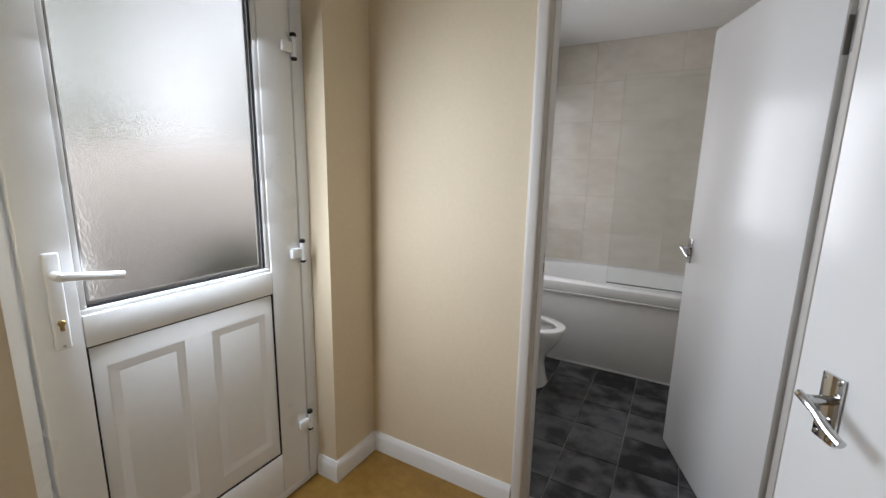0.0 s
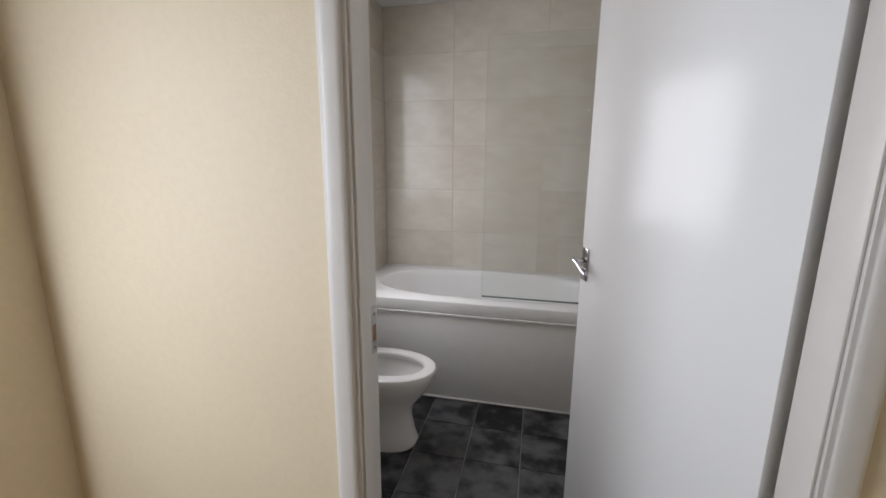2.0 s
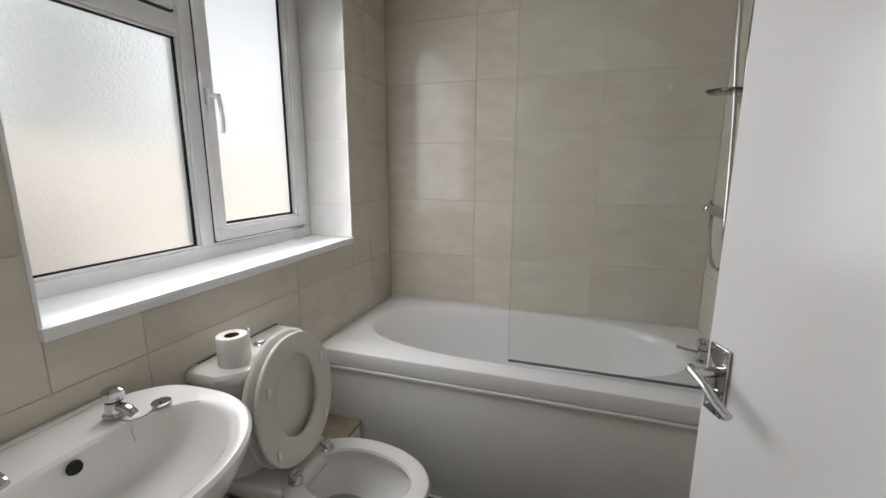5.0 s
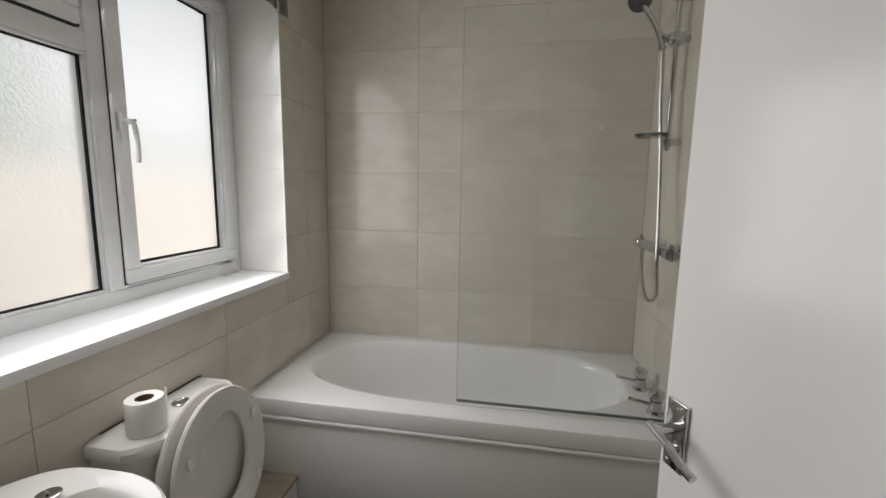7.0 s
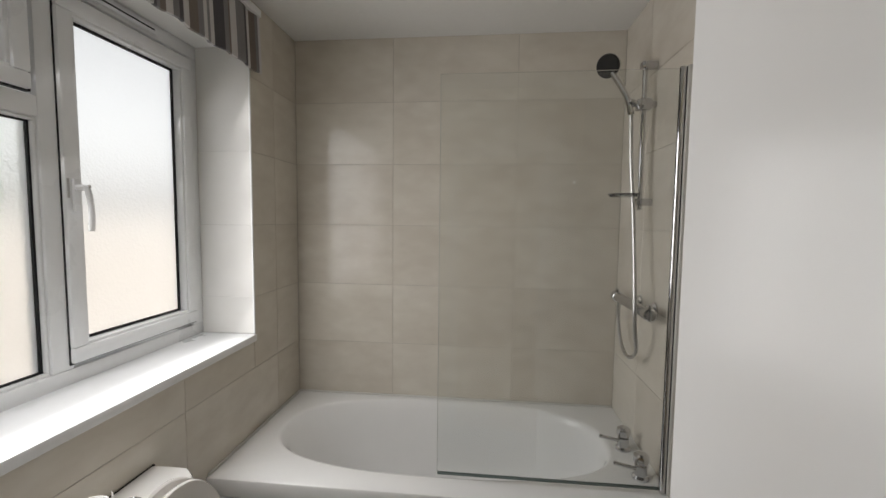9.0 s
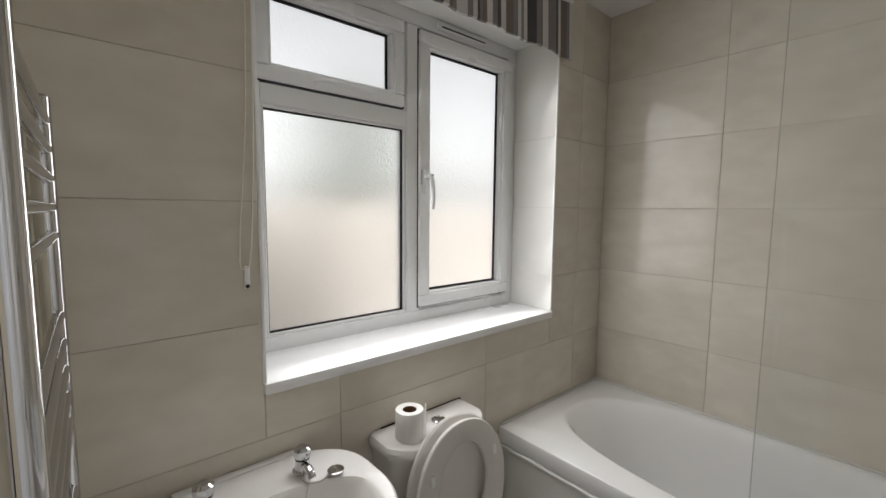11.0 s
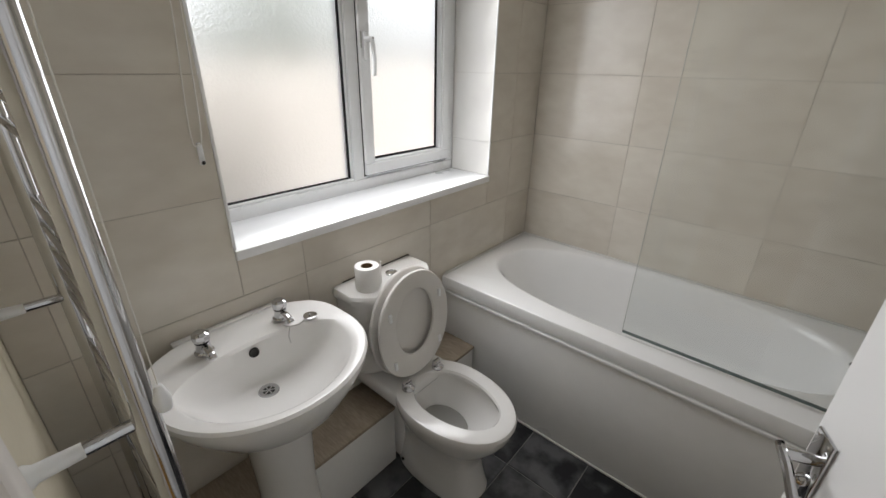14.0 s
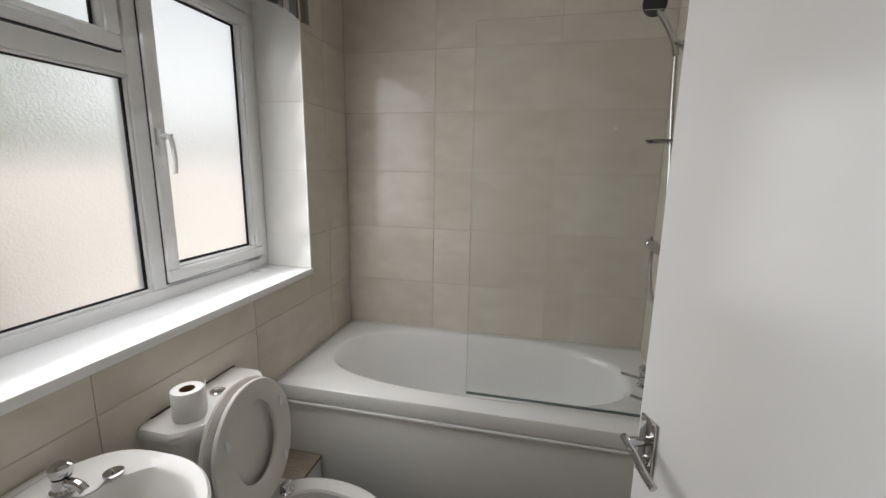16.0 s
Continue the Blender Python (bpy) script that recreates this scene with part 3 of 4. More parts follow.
# ---- inner doors ----
def lever_set(parent, m, half):
    """A plain chrome lever on an upright back plate; m puts it on a door's face (x along the door to its hinge, y out of the face)."""
    plate = part("back_plate", cube(-0.0205, 0.0205, 0, 0.006, -half, half, 0.002, 2, m), M_CHROME, parent, "chrome back plate")
    bm = bmesh.new()
    rod(bm, m @ Vector((0, 0.004, 0.013)), m @ Vector((0, 0.040, 0.013)), 0.008)
    tube(bm, [m @ Vector(p) for p in ((-0.014, 0.040, 0.016), (-0.002, 0.041, 0.014), (0.022, 0.040, 0.006), (0.050, 0.040, -0.008), (0.076, 0.039, -0.016))], 0.0068)
    part("lever", bm, M_CHROME, plate, "chrome lever")
    bm = lathe(bmesh.new(), [(0, 0.010), (0.006, 0.010), (0.009, 0.006), (0.010, 0)], 14, m @ pose(0, 0.006, -0.026, -90, 0, 0))
    part("thumb_turn", bm, M_CHROME, plate)
    for zz in (0.008 - half, half - 0.008):
        for xx in (-0.013, 0.013):
            part("screw", lathe(bmesh.new(), [(0, 0.0015), (0.0025, 0.0015), (0.0035, 0)], 8, m @ pose(xx, 0.006, zz, -90, 0, 0)), M_STEEL, plate)
    return plate


def flush_door(name, hinge, free, label, flip):
    """A flush painted leaf 40 mm thick between its hinge and free edge on plan; its camera face lies on that line."""
    h, f = Vector((*hinge, 0)), Vector((*free, 0))
    w = (f - h).length
    ob = thing(name, (0, 0, 0), label, "door", kind="structure")
    x = (h - f).normalized()
    y = Vector((x.y, -x.x, 0)) * flip
    m = Matrix((( x.x, y.x, 0, f.x), (x.y, y.y, 0, f.y), (0, 0, 1, 0), (0, 0, 0, 1)))
    part("leaf", cube(0, w, -0.040, 0, 0.010, 1.990, 0.0025, 2, m), M_GLOSS, ob)
    return ob, m, w


HINGE, FREE = (0.331, 1.492), (0.058, 2.201)
bd, m_bd, w_bd = flush_door("door_2", HINGE, FREE, "white gloss flush bathroom door standing half open", 1)
lever_set(bd, m_bd @ Matrix.Translation((0.032, 0, 1.020)), 0.057)
part("latch", cube(-0.0015, 0.001, -0.031, -0.009, 0.98, 1.06, 0.001, 1, m_bd), M_STEEL, bd)
for zz in (0.25, 1.745):
    hg = part("hinge", cube(w_bd - 0.002, w_bd + 0.003, -0.036, -0.004, zz - 0.05, zz + 0.05, 0.001, 1, m_bd), M_STEEL, bd, "dark steel butt hinge")
    part("hinge_leaf", cube(JR - 0.0025, JR + 0.001, YN - 0.040, YN - 0.004, zz - 0.05, zz + 0.05, 0.001), M_STEEL, hg)
    part("knuckle", rod(bmesh.new(), m_bd @ Vector((w_bd + 0.004, -0.038, zz - 0.05)), m_bd @ Vector((w_bd + 0.004, -0.038, zz + 0.05)), 0.006), M_STEEL, hg)

hd2, m_hd, w_hd = flush_door("door_3", (0.515, 0.140), (0.215, 0.838), "white gloss flush hall door standing ajar", 1)
lever_set(hd2, m_hd @ Matrix.Translation((0.080, 0, 1.008)), 0.056)
side_lin = thing("trim_side_lining", (0, 0, 0), "white door lining in the hall's side wall", "door frame", kind="structure")
part("jamb", cube(XR - 0.004, XR + 0.104, 0.12, 0.15, 0, 2.05, 0.002), M_GLOSS, side_lin)
part("jamb", cube(XR - 0.004, XR + 0.104, 0.97, 1.0, 0, 2.05, 0.002), M_GLOSS, side_lin)
part("head", cube(XR - 0.004, XR + 0.104, 0.15, 0.97, 2.02, 2.05, 0.002), M_GLOSS, side_lin)

# ---- bath ----
BX0, BX1, BY0, BY1, BZ = XW + 0.002, XS - 0.002, 2.856, YF - 0.002, 0.602
bath = thing("bath", (0, 0, 0), "white acrylic bath with a plain panel and tap end", "bath")


def rect_ring(x0, x1, y0, y1, z, n, r=0.02):
    """A rectangle walked by angle from its middle, to loft with ovals."""
    cx, cy, a, b = (x0 + x1) / 2, (y0 + y1) / 2, (x1 - x0) / 2, (y1 - y0) / 2
    pts = []
    for k in range(n):
        t = 2 * math.pi * k / n
        c, s = math.cos(t), math.sin(t)
        q = max(abs(c), abs(s))
        ex, ey = c / q, s / q
        pts.append((cx + ex * a, cy + ey * b, z))
    return pts


N = 96
icx, icy = -0.392, 3.262
rings = [rect_ring(BX0 + 0.006, BX1 - 0.006, BY0 + 0.010, BY1, BZ - 0.070, N), rect_ring(BX0, BX1, BY0 + 0.002, BY1, BZ - 0.066, N),
         rect_ring(BX0, BX1, BY0, BY1, BZ - 0.058, N), rect_ring(BX0, BX1, BY0, BY1, BZ - 0.012, N),
         rect_ring(BX0, BX1, BY0 + 0.003, BY1, BZ - 0.004, N), rect_ring(BX0, BX1, BY0 + 0.010, BY1, BZ, N)]
for a, b, z in ((0.690, 0.316, 0.0), (0.678, 0.306, -0.002), (0.668, 0.298, -0.010), (0.655, 0.288, -0.035), (0.630, 0.266, -0.15), (0.600, 0.240, -0.27),
                (0.570, 0.205, -0.34), (0.52, 0.17, -0.375), (0.40, 0.10, -0.39)):
    slope = -0.10 * (z / -0.39) if z < -0.03 else 0.0
    rings.append(oval(icx + 0.0 - slope * 0.35, icy, BZ + z, a + slope * 0.25, a + 0.025 + slope * 1.2, b, N, 2.6))
bm = bmesh.new()
loft(bm, rings, False, True)
part("tub", bm, M_ACRYLIC, bath)
part("front_panel", cube(BX0, BX1, BY0 + 0.012, BY0 + 0.020, 0.0, BZ - 0.068, 0.002), M_PANEL, bath, "plain white bath panel")
part("panel_lip", cube(BX0, BX1, BY0 - 0.004, BY0 + 0.0125, BZ - 0.084, BZ - 0.071, 0.004), M_ACRYLIC, bath)
part("overflow", lathe(bmesh.new(), [(0, 0.006), (0.02, 0.008), (0.030, 0.005), (0.033, 0)], 24, pose(0.268, 3.160, BZ - 0.075, 0, -78, 0)), M_CHROME, bath, "chrome overflow plate")
part("floor_seal", cube(BX0, BX1, BY0 + 0.006, BY0 + 0.0125, 0.0, 0.010, 0.003), M_SILICONE, bath)
part("wall_seal", cube(BX0, BX1, BY1 - 0.010, BY1, BZ, BZ + 0.010, 0.004), M_SILICONE, bath)
part("side_seal", cube(BX0, BX0 + 0.010, BY0 + 0.01, BY1 - 0.01, BZ, BZ + 0.010, 0.004), M_SILICONE, bath)


def bath_tap(y, label):
    ob = thing("bath_tap", (0.335, y, BZ), label, "tap", "bath taps")
    part("body", lathe(bmesh.new(), [(0, 0), (0.029, 0), (0.029, 0.006), (0.022, 0.014), (0.020, 0.044), (0.022, 0.048), (0, 0.050)], 20), M_CHROME, ob)
    bm = bmesh.new()
    tube(bm, [(0.004, 0, 0.030), (-0.03, 0, 0.037), (-0.062, 0, 0.043), (-0.086, 0, 0.048)], 0.0068, 12)
    lathe(bm, [(0, -0.008), (0.006, -0.006), (0.0085, 0), (0.006, 0.006), (0, 0.008)], 14, pose(-0.088, 0, 0.0485, 0, -78, 0))
    part("spout", bm, M_CHROME, ob)
    part("head", lathe(bmesh.new(), [(0.013, 0.048), (0.013, 0.054), (0.025, 0.057), (0.029, 0.072), (0.027, 0.084), (0.018, 0.091), (0, 0.092)], 8), M_CHROME, ob, "faceted chrome head")
    return ob


bath_tap(3.035, "chrome pillar tap on the bath rim, hot side")
bath_tap(3.222, "chrome pillar tap on the bath rim, cold side")

# shower screen
scr = thing("shower_screen", (0, 0, BZ), "clear glass shower screen with a chrome wall post", "shower screen")
pane = part("glass_sheet", cube(-0.386, 0.365, 2.949, 2.955, 0.022, 1.392), M_CLEAR, scr, "clear glass sheet", False)
pane.visible_shadow = False
part("bottom_seal", cube(-0.386, 0.365, 2.947, 2.957, 0.014, 0.022, 0.002), M_SEAL, scr, "dark bottom seal")
part("free_edge", cube(-0.3875, -0.3865, 2.949, 2.955, 0.022, 1.392), M_GLASS_EDGE, scr)
part("post", rod(bmesh.new(), (0.374, 2.952, 0.004), (0.374, 2.952, 1.398), 0.010, 16), M_CHROME, scr, "round chrome hinge post")
part("wall_profile", cube(0.385, XS - 0.001, 2.938, 2.966, 0.002, 1.400, 0.002), M_SILICONE, scr, "off-white wall channel")
part("gap_seal", cube(0.3835, 0.3855, 2.947, 2.957, 0.004, 1.396), M_RUBBER, scr)

# shower
sh = thing("shower_set", (0, 0, 0), "chrome bar shower with riser rail, handset and hose", "shower")
RX, RY = 0.360, 3.233
part("riser_rail", rod(bmesh.new(), (RX, RY, 1.56), (RX, RY, 2.115), 0.009, 16), M_CHROME, sh)
for zz, nm in ((2.104, "top_bracket"), (1.590, "bottom_bracket")):
    bm = cube(RX - 0.016, XS - 0.001, RY - 0.015, RY + 0.015, zz - 0.014, zz + 0.014, 0.005)
    part(nm, bm, M_CHROME, sh)
bm = cube(RX - 0.028, RX + 0.028, RY - 0.020, RY + 0.020, 1.937, 1.981, 0.010, 3)
rod(bm, (RX - 0.02, RY, 1.957), (RX - 0.055, RY, 1.972), 0.013)
rod(bm, (RX + 0.02, RY, 1.959), (RX + 0.05, RY, 1.959), 0.012)
part("slider", bm, M_CHROME, sh)
part("soap_dish", lathe(bmesh.new(), [(0, 0), (0.05, 0.0), (0.062, 0.012), (0.060, 0.012), (0.049, 0.003), (0, 0.003)], 24, pose(RX - 0.055, RY + 0.01, 1.610)), M_CLEAR, sh, "clear plastic soap dish")
bm = bmesh.new()
tube(bm, [(RX - 0.045, RY, 1.922), (RX - 0.056, RY + 0.004, 1.972), (RX - 0.080, RY + 0.015, 2.03), (RX - 0.112, RY + 0.032, 2.09)], 0.011)
part("handset_grip", bm, M_CHROME, sh)
hm = look((RX - 0.124, RY + 0.040, 2.120), (RX - 0.26, RY - 0.16, 2.040))
head = part("handset_head", lathe(bmesh.new(), [(0, 0.028), (0.022, 0.026), (0.040, 0.014), (0.046, 0.002), (0.046, -0.008), (0.042, -0.012), (0, -0.012)], 28, hm), M_CHROME, sh)
part("spray_face", lathe(bmesh.new(), [(0, -0.0145), (0.041, -0.0145), (0.045, -0.009), (0, -0.009)], 28, hm), M_DARK, head, "black spray face")
VX, VZ = 0.352, 1.185
bm = rod(bmesh.new(), (VX, 3.075, VZ), (VX, 3.420, VZ), 0.021, 20, 0.006)
part("bar_valve", bm, M_CHROME, sh)
for yy in (3.050, 3.405):
    bm = rod(bmesh.new(), (VX, yy, VZ), (VX, yy + 0.045, VZ), 0.024, 12, 0.005)
    box(bm, VX - 0.006, VX + 0.006, yy + 0.012, yy + 0.034, VZ + 0.02, VZ + 0.036, 0.003)
    part("control_knob", bm, M_CHROME, sh)
for yy in (3.150, 3.300):
    part("wall_elbow", lathe(bmesh.new(), [(0, 0), (0.030, 0), (0.030, 0.006), (0.018, 0.012), (0.016, 0.055), (0, 0.055)], 20, pose(XS - 0.001, yy, VZ, 0, -90, 0)), M_CHROME, sh)
bm = bmesh.new()
tube(bm, [(VX, 3.395, VZ - 0.02), (VX, 3.40, 1.09), (VX, 3.350, 1.00), (VX - 0.004, 3.255, 0.972), (VX - 0.006, 3.165, 1.02), (VX - 0.026, 3.130, 1.14),
          (RX - 0.03, 3.165, 1.31), (RX - 0.026, 3.215, 1.53), (RX - 0.036, 3.233, 1.73), (RX - 0.045, RY, 1.922)], 0.0075)
part("hose", bm, M_STEEL, sh, "ribbed chrome hose")

# ---- toilet ----
TY = 2.450
wc = thing("toilet", (-0.032, TY, 0), "white close-coupled toilet with seat and lid raised", "toilet")
bm = bmesh.new()
rings = []
for z, cx, ap, am, b, pw in ((0.0, -0.80, 0.200, 0.20, 0.110, 2.6), (0.012, -0.80, 0.205, 0.20, 0.113, 2.6), (0.06, -0.80, 0.190, 0.19, 0.104, 2.5),
                             (0.15, -0.80, 0.176, 0.17, 0.098, 2.4), (0.215, -0.80, 0.190, 0.18, 0.105, 2.3), (0.27, -0.785, 0.222, 0.20, 0.132, 2.2),
                             (0.325, -0.775, 0.250, 0.21, 0.158, 2.15), (0.365, -0.77, 0.264, 0.22, 0.172, 2.1), (0.392, -0.768, 0.268, 0.22, 0.177, 2.1),
                             (0.404, -0.768, 0.263, 0.216, 0.172, 2.1), (0.408, -0.768, 0.252, 0.205, 0.162, 2.1), (0.406, -0.762, 0.205, 0.150, 0.118, 2.1),
                             (0.398, -0.762, 0.199, 0.144, 0.113, 2.1), (0.380, -0.762, 0.204, 0.150, 0.117, 2.1),
                             (0.372, -0.764, 0.222, 0.164, 0.133, 2.0), (0.340, -0.767, 0.200, 0.146, 0.120, 2.0), (0.30, -0.775, 0.150, 0.115, 0.092, 2.0),
                             (0.255, -0.79, 0.10, 0.09, 0.065, 2.0), (0.24, -0.80, 0.06, 0.06, 0.04, 2.0)):
    rings.append([(x, y, zz) for x, y, zz in oval(cx, 0, z, ap, am, b, 48, pw)])
loft(bm, rings, True, True)
part("pan", bm, M_CERAMIC, wc)
bm = bmesh.new()
box(bm, -1.14, -0.89, -0.145, 0.145, 0.345, 0.405, 0.02, 3)
part("rear_deck", bm, M_CERAMIC, wc)
bm = bmesh.new()
box(bm, -1.12, -0.93, -0.090, 0.090, 0.0, 0.36, 0.03, 3)
part("rear_base", bm, M_CERAMIC, wc)
bm = bmesh.new()
loft(bm, [oval(-0.788, 0, 0.262, 0.103, 0.090, 0.066, 32), oval(-0.788, 0, 0.2635, 0.103, 0.090, 0.066, 32)])
part("water", bm, M_WATER, wc, "still water", False)
part("bolt_cap", lathe(bmesh.new(), [(0, 0.005), (0.006, 0.004), (0.008, 0)], 12, pose(-0.92, -0.099, 0.035, 90, 0, 0)), M_DARK, wc)
CX0 = XW + 0.036


def cistern_ring(z, grow, front):
    """A cistern section: flat back at the wall, bowed front."""
    pts = []
    n = 28
    hw = 0.182 + grow
    for k in range(n):
        t = -1 + 2 * k / (n - 1)
        e = abs(t) ** 5
        bow = 0.030 * (1 - t * t)
        corner = 0.05 * e
        pts.append((front + grow + bow - corner, t * hw, z))
    pts += [(CX0, hw, z), (CX0, -hw, z)]
    return pts


bm = bmesh.new()
loft(bm, [cistern_ring(0.405, -0.022, -1.045), cistern_ring(0.42, -0.014, -1.035), cistern_ring(0.62, -0.004, -1.022), cistern_ring(0.745, 0.0, -1.018)])
part("cistern", bm, M_CERAMIC, wc)
bm = bmesh.new()
loft(bm, [cistern_ring(0.745, 0.004, -1.018), cistern_ring(0.749, 0.011, -1.018), cistern_ring(0.768, 0.012, -1.018), cistern_ring(0.779, 0.007, -1.018),
          cistern_ring(0.785, -0.006, -1.018)])
part("cistern_lid", bm, M_CERAMIC, wc)
part("flush_button", lathe(bmesh.new(), [(0.024, 0), (0.024, 0.004), (0.020, 0.007), (0.017, 0.004), (0, 0.0055)], 24, pose(-1.085, 0.022, 0.785)), M_CHROME, wc, "chrome flush button")

part("rear_joint", cube(XW + 0.0325, XW + 0.038, -0.150, 0.186, 0.779, 0.7865), M_DARK, wc, "dark open joint at the wall")

# seat and lid stand up against the cistern, hinged at the pan's back
SH = pose(-0.915, 0, 0.418, 0, -94, 0)  # local x runs up the seat


def seat_outline(grow, z, n=56):
    """Egg-shaped seat outline from its hinge (x = 0) to its tip."""
    pts = []
    for k in range(n):
        t = 2 * math.pi * k / n
        c, s = math.cos(t), math.sin(t)
        x = 0.218 + (0.212 + grow) * math.copysign(abs(c) ** 0.92, c)
        wd = (0.178 + grow) * (1 - 0.09 * c * c * (1 if c > 0 else 0.3))
        pts.append(SH @ Vector((x, wd * math.copysign(abs(s) ** 0.92, s), z)))
    return pts


def hole_outline(grow, z, n=56):
    pts = []
    for k in range(n):
        t = 2 * math.pi * k / n
        c, s = math.cos(t), math.sin(t)
        pts.append(SH @ Vector((0.228 + (0.135 + grow) * c, (0.098 + grow) * s, z)))
    return pts


bm = bmesh.new()
loft(bm, [hole_outline(0.0, 0.004), hole_outline(-0.002, 0.012), hole_outline(0.004, 0.020), seat_outline(-0.016, 0.022), seat_outline(-0.004, 0.017), seat_outline(0, 0.009),
          seat_outline(-0.003, 0.003), seat_outline(-0.010, 0.001), hole_outline(0.006, 0.001)], False, False, True)
seat = part("seat_ring", bm, M_SEAT, wc, "raised white toilet seat")
bm = bmesh.new()
loft(bm, [seat_outline(-0.012, 0.040), seat_outline(0.0, 0.041), seat_outline(0.005, 0.046), seat_outline(0.004, 0.051), seat_outline(-0.006, 0.055), seat_outline(-0.05, 0.058)])
part("lid", bm, M_SEAT, wc, "raised white toilet lid")
for xx, yy in ((0.10, -0.118), (0.10, 0.118), (0.30, -0.125), (0.30, 0.125)):
    part("buffer", cube(xx - 0.016, xx + 0.016, yy - 0.007, yy + 0.007, -0.006, 0.002, 0.003, 2, SH), M_UPVC, seat, "white rubber buffer")
for yy in (-0.082, 0.082):
    bm = bmesh.new()
    rod(bm, (-0.905, yy - 0.018, 0.428), (-0.905, yy + 0.018, 0.428), 0.012, 14)
    lathe(bm, [(0, 0), (0.024, 0), (0.024, 0.004), (0.012, 0.010), (0.010, 0.022), (0, 0.024)], 18, pose(-0.898, yy, 0.406))
    part("hinge", bm, M_CHROME, wc, "chrome seat hinge")

# toilet roll on the cistern lid
roll = thing("toilet_roll", (-1.096, 2.340, 0.7855), "white toilet roll standing on the cistern lid", "toilet roll")
bm = bmesh.new()
prof = [(0.021, 0.001), (0.041, 0.0), (0.0430, 0.003), (0.0430, 0.085), (0.041, 0.088), (0.021, 0.087)]
lathe(bm, prof + [prof[0]], 36)
part("paper", bm, M_PAPER, roll)
bm = bmesh.new()
lathe(bm, [(0.0205, 0.002), (0.0205, 0.0865), (0.0195, 0.0865), (0.0195, 0.002), (0.0205, 0.002)], 28)
part("core", bm, M_CARD, roll, "brown card core")
bm = bmesh.new()
pts = [(0.0430 * math.cos(a), 0.0430 * math.sin(a)) for a in (0.5, 0.7, 0.9)] + [(0.016, 0.050), (0.003, 0.058)]
pts = pts[::-1]
for (xa, ya), (xb, yb) in zip(pts, pts[1:]):
    vs = [bm.verts.new(p) for p in ((xa, ya, 0.004), (xb, yb, 0.004), (xb, yb, 0.088), (xa, ya, 0.088))]
    bm.faces.new(vs)
bmesh.ops.remove_doubles(bm, verts=bm.verts, dist=1e-5)
bmesh.ops.solidify(bm, geom=bm.faces[:], thickness=0.001)
part("loose_sheet", bm, M_PAPER, roll)

# ---- basin ----
BSX, BSY, BSZ = -0.965, 1.898, 0.820
bs = thing("washbasin", (BSX, BSY, 0), "white ceramic pedestal washbasin with two chrome taps", "basin")


def basin_ring(z, front, back, half, n=64, squash=2.15, shift=0.0):
    """A basin section: rounded front, flatter back at the wall."""
    pts = []
    for k in range(n):
        t = 2 * math.pi * k / n
        c, s = math.cos(t), math.sin(t)
        if c >= 0:
            pts.append((shift + front * c, half * math.copysign(abs(s) ** 0.98, s), z))
        else:
            pts.append((shift - back * abs(c) ** 0.55, half * math.copysign(abs(s) ** 0.88, s) * (1 - 0.14 * abs(c) ** 3), z))
    return pts


bm = bmesh.new()
Z = BSZ
rings = [basin_ring(Z - 0.205, 0.10, 0.15, 0.10), basin_ring(Z - 0.18, 0.135, 0.18, 0.135), basin_ring(Z - 0.12, 0.195, 0.215, 0.200), basin_ring(Z - 0.06, 0.226, 0.226, 0.245),
         basin_ring(Z - 0.022, 0.242, 0.228, 0.263), basin_ring(Z - 0.006, 0.243, 0.228, 0.265), basin_ring(Z, 0.236, 0.226, 0.259)]
rings += [basin_ring(Z - 0.002, 0.220, 0.215, 0.246)]
for z, f, b, h, sh_ in ((-0.006, 0.206, 0.098, 0.224, 0.0), (-0.014, 0.198, 0.091, 0.215, 0.0), (-0.05, 0.180, 0.086, 0.192, -0.002), (-0.095, 0.145, 0.078, 0.150, -0.008),
                        (-0.125, 0.090, 0.060, 0.095, -0.020), (-0.137, 0.045, 0.036, 0.045, -0.034), (-0.140, 0.022, 0.022, 0.022, -0.036)):
    n = 64
    rings.append([(0.006 + sh_ + (f if math.cos(2 * math.pi * k / n) >= 0 else b) * math.cos(2 * math.pi * k / n), h * math.sin(2 * math.pi * k / n), Z + z) for k in range(n)])
loft(bm, rings, True, True)
part("bowl", bm, M_CERAMIC, bs)
bm = bmesh.new()
box(bm, -0.228, -0.208, -0.150, 0.150, Z - 0.006, Z + 0.004, 0.003, 3)
part("upstand", bm, M_CERAMIC, bs)
bm = bmesh.new()
loft(bm, [[(x - 0.02, y, z) for x, y, z in oval(0, 0, zz, a, a * 0.9, b, 32, 2.2)] for zz, a, b in
          ((0.0, 0.095, 0.105), (0.02, 0.098, 0.108), (0.06, 0.088, 0.095), (0.35, 0.078, 0.082), (0.56, 0.090, 0.092), (Z - 0.17, 0.115, 0.120))])
part("pedestal", bm, M_CERAMIC, bs)
waste = part("waste", lathe(bmesh.new(), [(0.014, -0.004), (0.016, 0.001), (0.026, 0.003), (0.028, 0.0)], 24, pose(-0.030, 0, Z - 0.139)), M_CHROME, bs, "chrome waste ring")
part("waste_hole", lathe(bmesh.new(), [(0, 0.0), (0.016, 0.0005), (0.016, -0.002), (0, -0.002)], 20, pose(-0.030, 0, Z - 0.1385)), M_DARK, waste)
for a in (0, 60, 120):
    part("waste_bar", cube(-0.016, 0.016, -0.0015, 0.0015, 0.0, 0.002, 0, 1, pose(-0.030, 0, Z - 0.138, 0, 0, a)), M_STEEL, waste)
